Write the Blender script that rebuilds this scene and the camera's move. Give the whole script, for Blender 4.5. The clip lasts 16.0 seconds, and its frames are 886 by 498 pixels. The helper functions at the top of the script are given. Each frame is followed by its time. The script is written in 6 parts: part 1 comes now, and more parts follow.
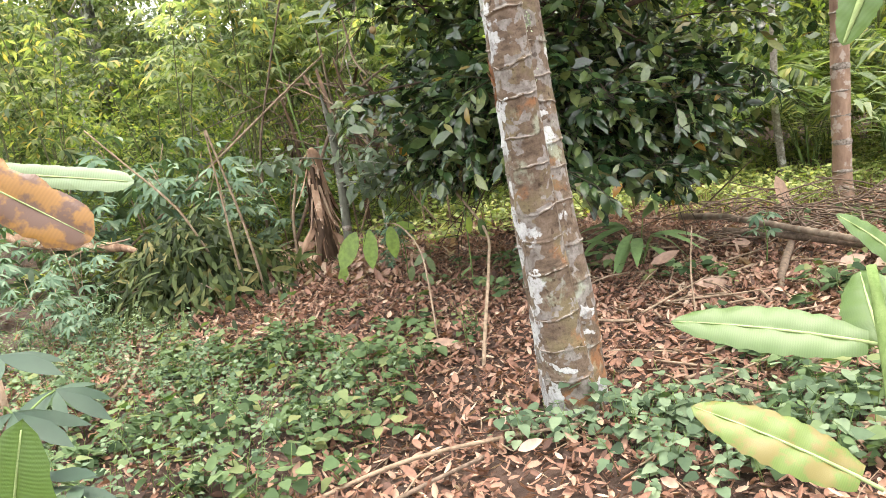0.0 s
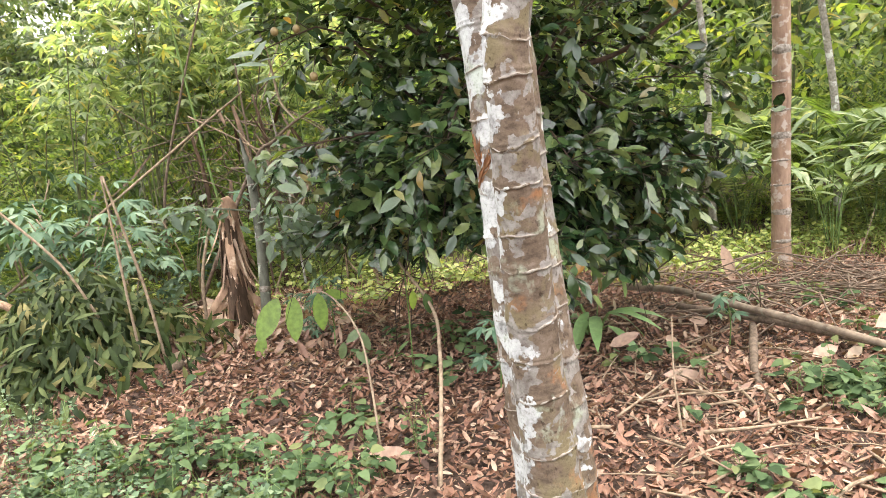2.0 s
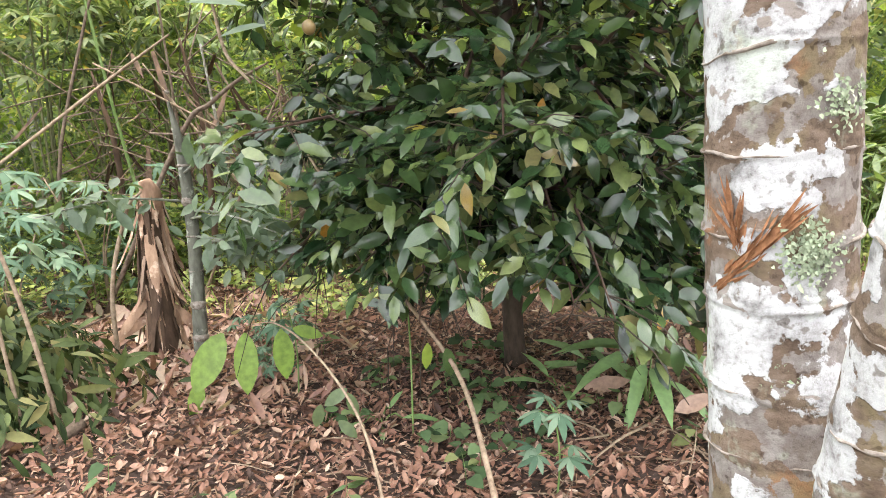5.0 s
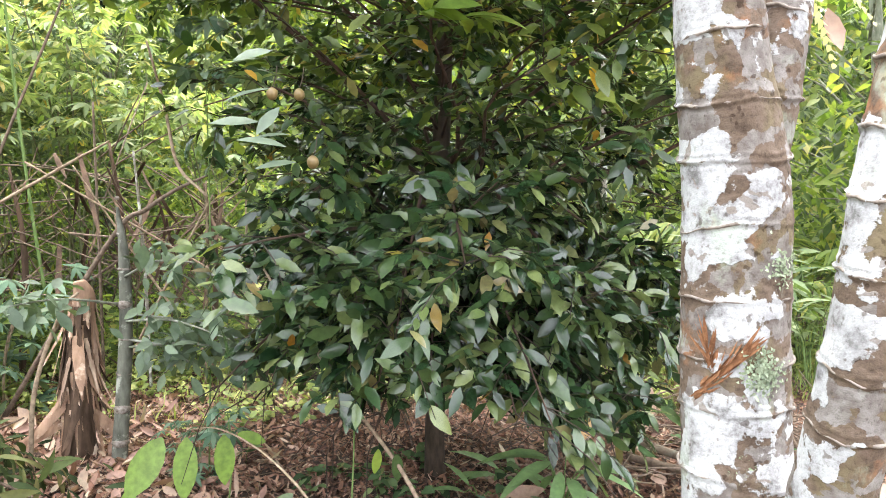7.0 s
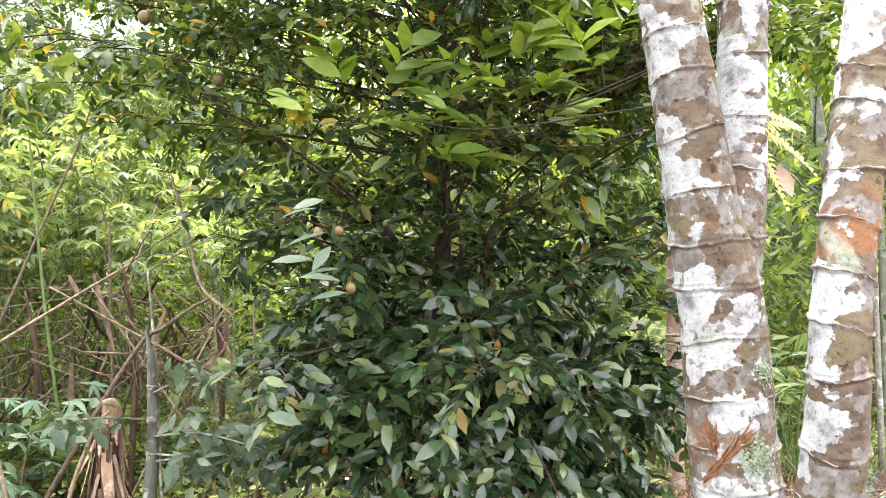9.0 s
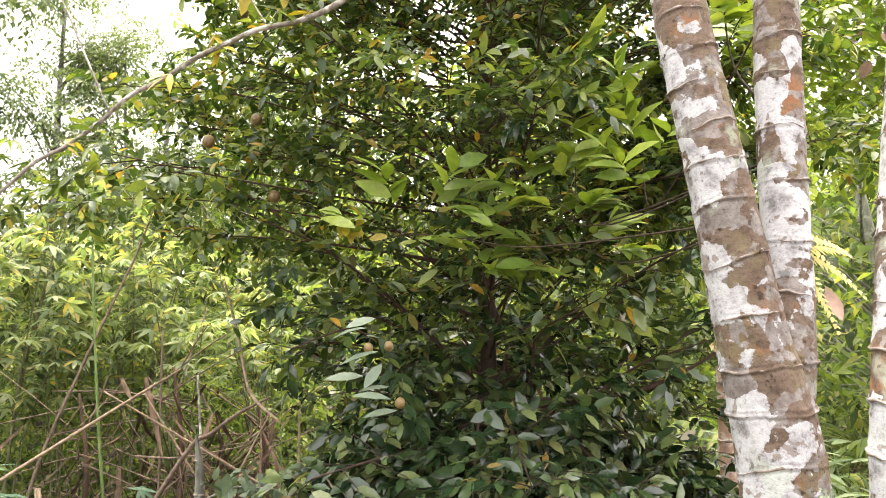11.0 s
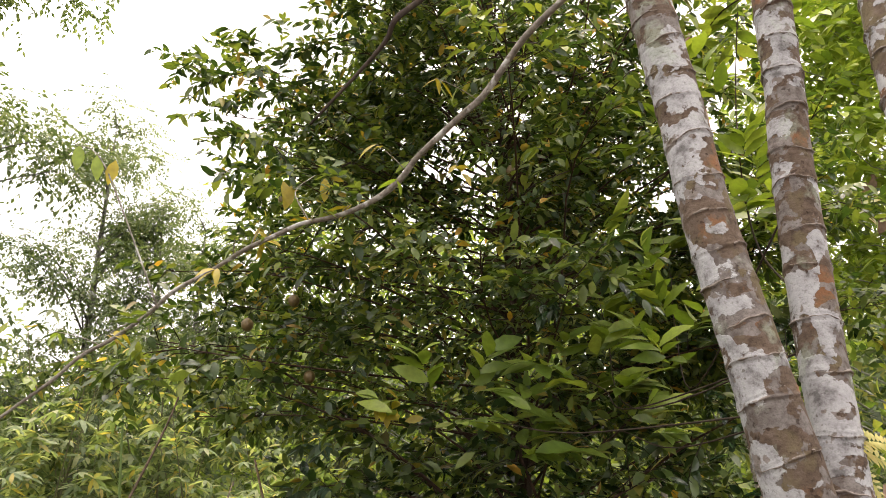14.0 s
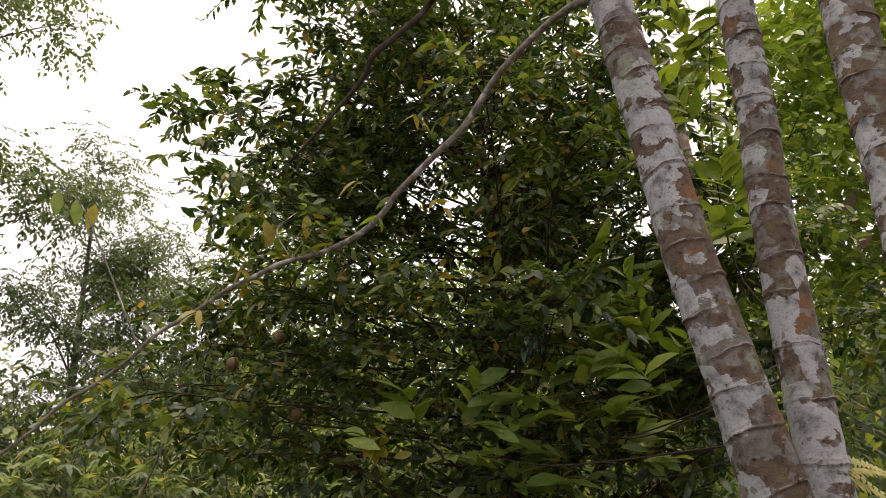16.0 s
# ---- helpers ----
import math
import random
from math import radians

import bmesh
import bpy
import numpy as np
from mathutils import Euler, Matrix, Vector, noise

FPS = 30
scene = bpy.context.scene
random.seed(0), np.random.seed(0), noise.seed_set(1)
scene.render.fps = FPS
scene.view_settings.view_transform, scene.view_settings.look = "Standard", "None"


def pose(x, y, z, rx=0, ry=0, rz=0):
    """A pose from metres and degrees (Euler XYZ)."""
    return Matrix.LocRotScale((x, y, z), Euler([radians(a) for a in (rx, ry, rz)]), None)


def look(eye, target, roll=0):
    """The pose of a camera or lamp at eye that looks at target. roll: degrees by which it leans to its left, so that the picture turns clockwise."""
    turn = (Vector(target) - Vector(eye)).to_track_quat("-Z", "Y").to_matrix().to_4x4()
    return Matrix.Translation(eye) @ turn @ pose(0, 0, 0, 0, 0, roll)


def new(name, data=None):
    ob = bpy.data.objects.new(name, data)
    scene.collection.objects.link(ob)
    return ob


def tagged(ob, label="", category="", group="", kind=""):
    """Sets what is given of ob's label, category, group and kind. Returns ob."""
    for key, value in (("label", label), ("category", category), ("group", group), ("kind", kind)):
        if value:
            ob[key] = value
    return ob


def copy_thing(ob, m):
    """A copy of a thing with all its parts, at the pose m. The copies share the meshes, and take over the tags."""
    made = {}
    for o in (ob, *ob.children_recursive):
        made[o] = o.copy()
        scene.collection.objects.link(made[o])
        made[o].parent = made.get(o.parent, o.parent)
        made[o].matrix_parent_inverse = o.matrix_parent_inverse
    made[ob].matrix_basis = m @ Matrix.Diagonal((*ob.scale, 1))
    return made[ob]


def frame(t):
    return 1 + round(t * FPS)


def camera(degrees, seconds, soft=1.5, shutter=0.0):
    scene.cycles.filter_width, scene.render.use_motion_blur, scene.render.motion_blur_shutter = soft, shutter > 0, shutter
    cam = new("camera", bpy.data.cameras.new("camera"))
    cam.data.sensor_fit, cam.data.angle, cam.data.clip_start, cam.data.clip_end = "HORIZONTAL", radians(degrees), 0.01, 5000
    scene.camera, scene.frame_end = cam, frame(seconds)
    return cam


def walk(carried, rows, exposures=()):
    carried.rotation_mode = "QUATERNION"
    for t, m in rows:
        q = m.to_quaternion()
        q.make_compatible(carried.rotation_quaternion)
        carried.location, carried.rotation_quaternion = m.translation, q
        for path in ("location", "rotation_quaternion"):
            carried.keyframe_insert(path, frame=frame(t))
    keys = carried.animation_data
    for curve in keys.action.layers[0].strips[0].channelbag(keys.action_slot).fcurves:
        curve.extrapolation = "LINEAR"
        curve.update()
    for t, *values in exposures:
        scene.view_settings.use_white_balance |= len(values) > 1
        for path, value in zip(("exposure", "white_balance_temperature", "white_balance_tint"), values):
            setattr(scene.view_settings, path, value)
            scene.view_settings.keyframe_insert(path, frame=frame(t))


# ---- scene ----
cam = camera(62.6, 16.0, soft=0.7)
PATH = [
    (0, (0.088, 1.003, 1.434), (-0.098, 2.961, 1.07), -9.9),
    (0.5, (0.094, 1.129, 1.507), (-0.024, 3.1, 1.187), -9.0),
    (1, (-0.006, 1.266, 1.554), (-0.081, 3.256, 1.375), -6.4),
    (1.5, (-0.106, 1.427, 1.645), (-0.008, 3.411, 1.412), -6.3),
    (2, (-0.137, 1.617, 1.62), (-0.051, 3.59, 1.304), -6.9),
    (2.5, (-0.085, 1.918, 1.661), (0.086, 3.869, 1.255), -7.2),
    (3, (-0.143, 2.088, 1.706), (-0.125, 4.035, 1.252), -5.8),
    (3.2, (-0.205, 2.181, 1.712), (-0.155, 4.135, 1.288), -4.7),
    (5.3, (-0.599, 3.059, 1.808), (-0.162, 4.951, 1.33), -3.3),
    (5.5, (-0.674, 3.092, 1.821), (-0.005, 4.915, 1.343), -3.2),
    (6, (-0.833, 3.06, 1.855), (-0.008, 4.835, 1.443), -1.9),
    (6.5, (-0.911, 2.878, 1.849), (-0.264, 4.753, 1.596), 1.1),
    (7, (-0.948, 2.736, 1.871), (-0.279, 4.614, 1.711), 0.9),
    (7.5, (-1.053, 2.676, 1.884), (-0.313, 4.529, 1.748), -0.8),
    (8, (-1.165, 2.598, 1.921), (-0.397, 4.445, 1.91), -0.3),
    (8.2, (-1.21, 2.56, 1.928), (-0.429, 4.401, 1.944), -0.1),
    (10.3, (-1.306, 2.364, 2.034), (-0.664, 4.244, 2.267), -2.7),
    (10.5, (-1.316, 2.366, 2.036), (-0.675, 4.243, 2.292), -2.3),
    (11, (-1.328, 2.374, 2.063), (-0.693, 4.238, 2.412), -1.2),
    (11.5, (-1.329, 2.374, 2.087), (-0.714, 4.238, 2.474), -1.5),
    (12, (-1.354, 2.365, 2.111), (-0.714, 4.205, 2.562), -1.3),
    (12.5, (-1.37, 2.363, 2.133), (-0.712, 4.18, 2.649), -1.0),
    (13, (-1.365, 2.347, 2.153), (-0.692, 4.14, 2.727), -1.5),
    (13.5, (-1.395, 2.322, 2.183), (-0.779, 4.107, 2.84), -1.5),
    (14, (-1.413, 2.303, 2.203), (-0.857, 4.076, 2.942), -2.0),
    (14.5, (-1.413, 2.303, 2.222), (-0.858, 4.061, 2.997), -2.8),
    (15, (-1.426, 2.291, 2.236), (-0.902, 4.039, 3.052), -3.5),
    (15.5, (-1.418, 2.276, 2.25), (-0.884, 4.006, 3.099), -3.8),
    (16, (-1.39, 2.278, 2.245), (-0.809, 4.018, 3.042), -4.2),
]
EXPOSURES = [(0.0, 2.58, 6800, 9), (3.0, 2.86, 6800, 9), (6.0, 3.0, 6400, 9), (8.0, 3.06, 6300, 9), (10.5, 2.84, 6900, 13), (12.5, 2.49, 7100, 15), (13.5, 2.03, 7200, 16), (14.5, 1.27, 7250, 16), (15.0, 0.87, 7200, 16), (16.0, 0.64, 7100, 16)]
walk(cam, [(t, look(eye, target, roll)) for t, eye, target, roll in PATH], EXPOSURES)

# ---- world and light ----
world = bpy.data.worlds.new("sky")
scene.world = world
world.use_nodes = True
wn = world.node_tree.nodes
sky = wn.new("ShaderNodeTexSky")
sky.sky_type, sky.sun_disc = "NISHITA", False
sky.sun_elevation, sky.sun_rotation = radians(77), radians(37)
sky.air_density, sky.dust_density, sky.ozone_density = 0.8, 9.0, 0.1
wn["Background"].inputs["Strength"].default_value = 0.15
# thin bright cloud over the whole sky
cloud = wn.new("ShaderNodeMix")
cloud.data_type = "RGBA"
cloud.inputs[0].default_value = 0.65
cloud.inputs[7].default_value = (7.2, 7.25, 7.35, 1)
world.node_tree.links.new(sky.outputs[0], cloud.inputs[6])
world.node_tree.links.new(cloud.outputs[2], wn["Background"].inputs["Color"])

sun = new("sun", bpy.data.lights.new("sun", "SUN"))
sun.data.energy, sun.data.angle, sun.data.color = 1.0, radians(50), (1.0, 0.975, 0.93)
sun.matrix_world = look((3.0, 8.0, 23.0), (0, 4, 0))

rng = np.random.default_rng(7)


# ---- materials ----
def nodes_of(name):
    m = bpy.data.materials.new(name)
    m.use_nodes = True
    nt = m.node_tree
    return m, nt, nt.nodes["Principled BSDF"]


def ramp(nt, stops, src, mode="LINEAR"):
    r = nt.nodes.new("ShaderNodeValToRGB")
    r.color_ramp.interpolation = mode
    while len(r.color_ramp.elements) < len(stops):
        r.color_ramp.elements.new(0.5)
    for e, (p, c) in zip(r.color_ramp.elements, stops):
        e.position, e.color = p, (*c, 1) if len(c) == 3 else c
    nt.links.new(src, r.inputs[0])
    return r.outputs[0]


def noise_tex(nt, scale, detail=4.0, rough=0.55, stretch=None, dist=0.0):
    co = nt.nodes.new("ShaderNodeTexCoord").outputs["Object"]
    if stretch:
        mp = nt.nodes.new("ShaderNodeMapping")
        mp.inputs["Scale"].default_value = stretch
        nt.links.new(co, mp.inputs[0])
        co = mp.outputs[0]
    n = nt.nodes.new("ShaderNodeTexNoise")
    n.inputs["Scale"].default_value, n.inputs["Detail"].default_value = scale, detail
    n.inputs["Roughness"].default_value, n.inputs["Distortion"].default_value = rough, dist
    nt.links.new(co, n.inputs["Vector"])
    return n.outputs["Fac"]


def mixc(nt, fac, a, b, mode="MIX"):
    m = nt.nodes.new("ShaderNodeMix")
    m.data_type, m.blend_type = "RGBA", mode
    for sock, v in ((m.inputs[0], fac), (m.inputs[6], a), (m.inputs[7], b)):
        if isinstance(v, (int, float)):
            sock.default_value = v
        elif isinstance(v, tuple):
            sock.default_value = (*v, 1)
        else:
            nt.links.new(v, sock)
    return m.outputs[2]


def bump(nt, bsdf, height, strength, dist):
    b = nt.nodes.new("ShaderNodeBump")
    b.inputs["Strength"].default_value, b.inputs["Distance"].default_value = strength, dist
    nt.links.new(height, b.inputs["Height"])
    nt.links.new(b.outputs[0], bsdf.inputs["Normal"])


def leaf_mat(name, stops, rough=0.4, thin=0.3, spots=0.4, spec=0.5, single=False):
    """Leaves: one tone for each leaf, blotches on it, and light that comes through."""
    m, nt, p = nodes_of(name)
    rnd = nt.nodes.new("ShaderNodeObjectInfo").outputs["Random"] if single else nt.nodes.new("ShaderNodeNewGeometry").outputs["Random Per Island"]
    col = ramp(nt, stops, rnd)
    blot = ramp(nt, [(0.35, (0.55, 0.55, 0.5)), (0.65, (1.15, 1.15, 1.0))], noise_tex(nt, 35, 3))
    col = mixc(nt, spots, col, mixc(nt, 1.0, col, blot, "MULTIPLY"))
    nt.links.new(col, p.inputs["Base Color"])
    p.inputs["Roughness"].default_value = rough
    p.inputs["Specular IOR Level"].default_value = spec
    tr = nt.nodes.new("ShaderNodeBsdfTranslucent")
    nt.links.new(mixc(nt, 1.0, col, (1.3, 1.35, 0.55), "MULTIPLY"), tr.inputs["Color"])
    mx = nt.nodes.new("ShaderNodeMixShader")
    mx.inputs[0].default_value = thin
    nt.links.new(p.outputs[0], mx.inputs[1])
    nt.links.new(tr.outputs[0], mx.inputs[2])
    nt.links.new(mx.outputs[0], nt.nodes["Material Output"].inputs["Surface"])
    return m


def ringed_bark(name, cover, sided, greys):
    """Smooth grey-brown bark under large crisp-edged plates of white and grey lichen."""
    m, nt, p = nodes_of(name)
    plates = noise_tex(nt, 6.2, 2, 0.45, (1, 1, 1.25), 0.8)
    edge = noise_tex(nt, 30, 5, 0.6)
    band = noise_tex(nt, 1.0, 1, 0.5, (0.8, 0.8, 7.5))
    fine = noise_tex(nt, 85, 5, 0.7)
    streak = noise_tex(nt, 20, 6, 0.65, (1, 1, 1.6))
    brown = ramp(nt, [(0.3, (0.055, 0.038, 0.027)), (0.5, (0.108, 0.078, 0.057)), (0.7, (0.16, 0.122, 0.096))], streak)
    rust = ramp(nt, [(0.55, (0, 0, 0)), (0.62, (0.85, 0.85, 0.85))], mixc(nt, 0.25, noise_tex(nt, 4.0, 3, 0.5, (1, 1, 1.4)), edge))
    col = mixc(nt, rust, brown, (0.22, 0.105, 0.05))
    olive = ramp(nt, [(0.52, (0, 0, 0)), (0.62, (0.6, 0.6, 0.6))], noise_tex(nt, 7.0, 4, 0.6, (1.1, 0.9, 1)))
    col = mixc(nt, olive, col, (0.15, 0.125, 0.068))
    grey = ramp(nt, [(greys, (0, 0, 0)), (greys + 0.01, (0.9, 0.9, 0.9))], mixc(nt, 0.3, noise_tex(nt, 9.5, 2, 0.5, (1, 1.1, 1.3), 0.6), edge))
    col = mixc(nt, grey, col, ramp(nt, [(0.35, (0.11, 0.093, 0.082)), (0.65, (0.215, 0.198, 0.188))], noise_tex(nt, 30, 4)))
    cov = mixc(nt, 0.24, mixc(nt, 0.24, plates, edge), band)
    sep = nt.nodes.new("ShaderNodeSeparateXYZ")
    nt.links.new(nt.nodes.new("ShaderNodeTexCoord").outputs["Object"], sep.inputs[0])
    rise = nt.nodes.new("ShaderNodeMath")
    rise.operation = "MULTIPLY"
    rise.inputs[1].default_value = 0.25
    nt.links.new(sep.outputs[2], rise.inputs[0])
    zone = ramp(nt, [(0.10, (0.53,) * 3), (0.14, (0.455,) * 3), (0.26, (0.465,) * 3), (0.37, (0.5,) * 3), (1.0, (0.503,) * 3)], rise.outputs[0])
    cov = mixc(nt, 1.0, mixc(nt, 1.0, cov, zone, "ADD"), (0.5, 0.5, 0.5), "SUBTRACT")
    facing = nt.nodes.new("ShaderNodeVectorMath")
    facing.operation = "DOT_PRODUCT"
    facing.inputs[1].default_value = (-0.95, 0.25, 0.1)
    nt.links.new(nt.nodes.new("ShaderNodeTexCoord").outputs["Normal"], facing.inputs[0])
    side = nt.nodes.new("ShaderNodeMath")
    side.operation = "MULTIPLY_ADD"
    side.inputs[1].default_value, side.inputs[2].default_value = sided, -0.2 * sided
    nt.links.new(facing.outputs["Value"], side.inputs[0])
    total = nt.nodes.new("ShaderNodeMath")
    nt.links.new(cov, total.inputs[0])
    nt.links.new(side.outputs[0], total.inputs[1])
    cov = total.outputs[0]
    white = ramp(nt, [(cover, (0, 0, 0)), (cover + 0.008, (1, 1, 1))], cov)
    wcol = ramp(nt, [(0.36, (0.15, 0.145, 0.143)), (0.44, (0.27, 0.268, 0.268)), (0.5, (0.335, 0.335, 0.337)), (0.64, (0.40, 0.405, 0.405))], noise_tex(nt, 15, 6, 0.68))
    holes = ramp(nt, [(0.385, (0.85, 0.85, 0.85)), (0.405, (0, 0, 0))], mixc(nt, 0.22, noise_tex(nt, 17, 2, 0.5, (1, 1, 1.2), 0.4), edge))
    wcol = mixc(nt, holes, wcol, (0.18, 0.15, 0.13))
    col = mixc(nt, white, col, wcol)
    green = ramp(nt, [(0.58, (0, 0, 0)), (0.66, (0.4, 0.4, 0.4))], noise_tex(nt, 7.0, 5, 0.6, (1.2, 1.2, 1), 0.3))
    col = mixc(nt, green, col, (0.36, 0.42, 0.33))
    dots = ramp(nt, [(0.30, (0.3, 0.24, 0.2)), (0.34, (1, 1, 1))], noise_tex(nt, 38, 2, 0.5))
    col = mixc(nt, 0.7, col, mixc(nt, 1.0, col, dots, "MULTIPLY"))
    speck = ramp(nt, [(0.32, (0.55, 0.53, 0.50)), (0.46, (1, 1, 1)), (0.7, (1.12, 1.12, 1.12))], fine)
    col = mixc(nt, 0.8, col, mixc(nt, 1.0, col, speck, "MULTIPLY"))
    nt.links.new(col, p.inputs["Base Color"])
    p.inputs["Roughness"].default_value = 0.88
    p.inputs["Specular IOR Level"].default_value = 0.15
    bump(nt, p, mixc(nt, 0.3, mixc(nt, 0.4, fine, streak), white), 0.8, 0.007)
    return m


def bark_mat(name, dark, light, scale=30, patch=None, grain=(1, 1, 0.35)):
    m, nt, p = nodes_of(name)
    col = ramp(nt, [(0.3, dark), (0.7, light)], noise_tex(nt, scale, 5, 0.6, grain))
    if patch:
        f = ramp(nt, [(0.55, (0, 0, 0)), (0.62, (0.8, 0.8, 0.8))], noise_tex(nt, 11, 5))
        col = mixc(nt, f, col, patch)
    nt.links.new(col, p.inputs["Base Color"])
    p.inputs["Roughness"].default_value = 0.85
    p.inputs["Specular IOR Level"].default_value = 0.2
    bump(nt, p, noise_tex(nt, scale * 2, 5, 0.65), 0.6, 0.006)
    return m


def soil_mat():
    m, nt, p = nodes_of("soil")
    col = ramp(nt, [(0.3, (0.024, 0.014, 0.009)), (0.6, (0.062, 0.035, 0.024)), (0.8, (0.115, 0.072, 0.052))], noise_tex(nt, 9, 8, 0.65))
    nt.links.new(col, p.inputs["Base Color"])
    p.inputs["Roughness"].default_value = 0.95
    bump(nt, p, noise_tex(nt, 40, 6, 0.7), 0.8, 0.02)
    return m


def banana_mat(name, main, rib, torn=None):
    """Banana leaf: fine cross veins either side, dry patches where torn."""
    m, nt, p = nodes_of(name)
    w = nt.nodes.new("ShaderNodeTexWave")
    w.inputs["Scale"].default_value, w.inputs["Distortion"].default_value, w.inputs["Detail"].default_value = 26, 1.2, 1
    w.bands_direction = "X"
    uv = nt.nodes.new("ShaderNodeUVMap")
    nt.links.new(uv.outputs[0], w.inputs["Vector"])
    col = ramp(nt, [(0.0, tuple(c * 0.9 for c in main)), (1.0, main)], w.outputs["Fac"])
    if torn:
        f = ramp(nt, [(0.48, (0, 0, 0)), (0.56, (1, 1, 1))], noise_tex(nt, 16, 4, 0.6))
        col = mixc(nt, f, col, torn)
    nt.links.new(col, p.inputs["Base Color"])
    p.inputs["Roughness"].default_value = 0.42
    tr = nt.nodes.new("ShaderNodeBsdfTranslucent")
    nt.links.new(mixc(nt, 1.0, col, (1.2, 1.25, 0.5), "MULTIPLY"), tr.inputs["Color"])
    mx = nt.nodes.new("ShaderNodeMixShader")
    mx.inputs[0].default_value = 0.35
    nt.links.new(p.outputs[0], mx.inputs[1])
    nt.links.new(tr.outputs[0], mx.inputs[2])
    nt.links.new(mx.outputs[0], nt.nodes["Material Output"].inputs["Surface"])
    bump(nt, p, w.outputs["Fac"], 0.15, 0.002)
    return m


RINGED = ringed_bark("ringed_bark", 0.517, 0.045, 0.51)
RINGED_BROWN = ringed_bark("ringed_brown_bark", 0.55, 0.09, 0.535)
DARKBARK = bark_mat("dark_bark", (0.022, 0.016, 0.012), (0.06, 0.042, 0.03))
LIMBBARK = bark_mat("limb_bark", (0.11, 0.095, 0.078), (0.28, 0.255, 0.215), 40, (0.48, 0.48, 0.44), (1, 1, 1))
REDBARK = bark_mat("reddish_bark", (0.15, 0.095, 0.068), (0.30, 0.20, 0.145), 18, (0.36, 0.31, 0.27))
GREYBARK = bark_mat("grey_green_bark", (0.10, 0.105, 0.08), (0.24, 0.25, 0.20), 22, (0.36, 0.37, 0.32))
TWIG = bark_mat("dry_twig", (0.12, 0.083, 0.056), (0.31, 0.235, 0.168), 30, None, (1, 1, 1))
LOGBARK = bark_mat("log_bark", (0.085, 0.062, 0.045), (0.24, 0.185, 0.14), 14, (0.19, 0.18, 0.14), (1, 1, 1))
GREYTWIG = bark_mat("weathered_twig", (0.06, 0.043, 0.031), (0.19, 0.14, 0.105), 30, None, (1, 1, 1))
STRAW = bark_mat("dry_sheath", (0.125, 0.070, 0.046), (0.42, 0.275, 0.19), 14, (0.56, 0.42, 0.32))
STRAW_PALE = bark_mat("pale_dry_sheath", (0.22, 0.14, 0.10), (0.46, 0.34, 0.26), 20, (0.17, 0.10, 0.07))
STRAW_DARK = bark_mat("dead_leaf_brown", (0.03, 0.019, 0.013), (0.12, 0.075, 0.05), 14)
GREENSTEM = bark_mat("green_stem", (0.07, 0.12, 0.03), (0.16, 0.22, 0.08), 30)
CANE = bark_mat("brownish_green_cane", (0.06, 0.07, 0.03), (0.17, 0.16, 0.09), 30)
FIBRE = bark_mat("rust_fibre", (0.10, 0.042, 0.018), (0.31, 0.15, 0.075), 60)
NUTLIMB = bark_mat("reddish_limb_bark", (0.03, 0.018, 0.014), (0.085, 0.05, 0.036))
SCAR = bark_mat("leaf_scar_bark", (0.09, 0.068, 0.052), (0.30, 0.265, 0.235), 45, None, (1, 1, 1))
MOTTLED = bark_mat("mottled_bark", (0.05, 0.05, 0.04), (0.16, 0.16, 0.13), 22, (0.34, 0.35, 0.30))
SOIL = soil_mat()

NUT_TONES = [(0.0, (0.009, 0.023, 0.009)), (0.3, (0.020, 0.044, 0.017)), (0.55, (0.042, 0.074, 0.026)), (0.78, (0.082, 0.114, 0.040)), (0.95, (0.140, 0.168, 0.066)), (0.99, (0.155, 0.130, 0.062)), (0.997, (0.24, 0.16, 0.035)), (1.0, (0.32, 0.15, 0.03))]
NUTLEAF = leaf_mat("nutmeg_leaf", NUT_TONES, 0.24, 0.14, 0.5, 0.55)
# Lit copy for the upper crown: light through the leaves painted as brighter tones.
NUTLEAF_LIT = leaf_mat("nutmeg_painted_light_leaf", [(0.0, (0.021, 0.048, 0.015)), (0.4, (0.056, 0.095, 0.026)), (0.7, (0.127, 0.175, 0.043)), (0.94, (0.239, 0.280, 0.071)), (0.985, (0.328, 0.238, 0.071)), (1.0, (0.596, 0.335, 0.057))], 0.34, 0.4, 0.4, 0.45)
NUTLEAF_ONE = leaf_mat("nutmeg_single_leaf", NUT_TONES, 0.24, 0.14, 0.5, 0.55, single=True)
BRIGHT = leaf_mat("bright_leaf", [(0.0, (0.114, 0.181, 0.032)), (0.6, (0.214, 0.290, 0.053)), (1.0, (0.347, 0.412, 0.092))], 0.4, 0.4)
FEATHER = leaf_mat("feathery_leaf", [(0.0, (0.036, 0.060, 0.029)), (0.5, (0.154, 0.201, 0.107)), (0.9, (0.259, 0.284, 0.158)), (1.0, (0.461, 0.338, 0.116))], 0.6, 0.55, 0.25, 0.2)
FARLEAF = leaf_mat("far_leaf", [(0.0, (0.028, 0.053, 0.018)), (0.45, (0.145, 0.212, 0.064)), (0.85, (0.245, 0.302, 0.092)), (1.0, (0.356, 0.333, 0.116))], 0.5, 0.55, 0.25, 0.3)
WOODLEAF = leaf_mat("far_wood_leaf", [(0.0, (0.026, 0.048, 0.020)), (0.5, (0.127, 0.182, 0.075)), (0.85, (0.212, 0.259, 0.110)), (1.0, (0.318, 0.307, 0.140))], 0.5, 0.5, 0.2, 0.3)
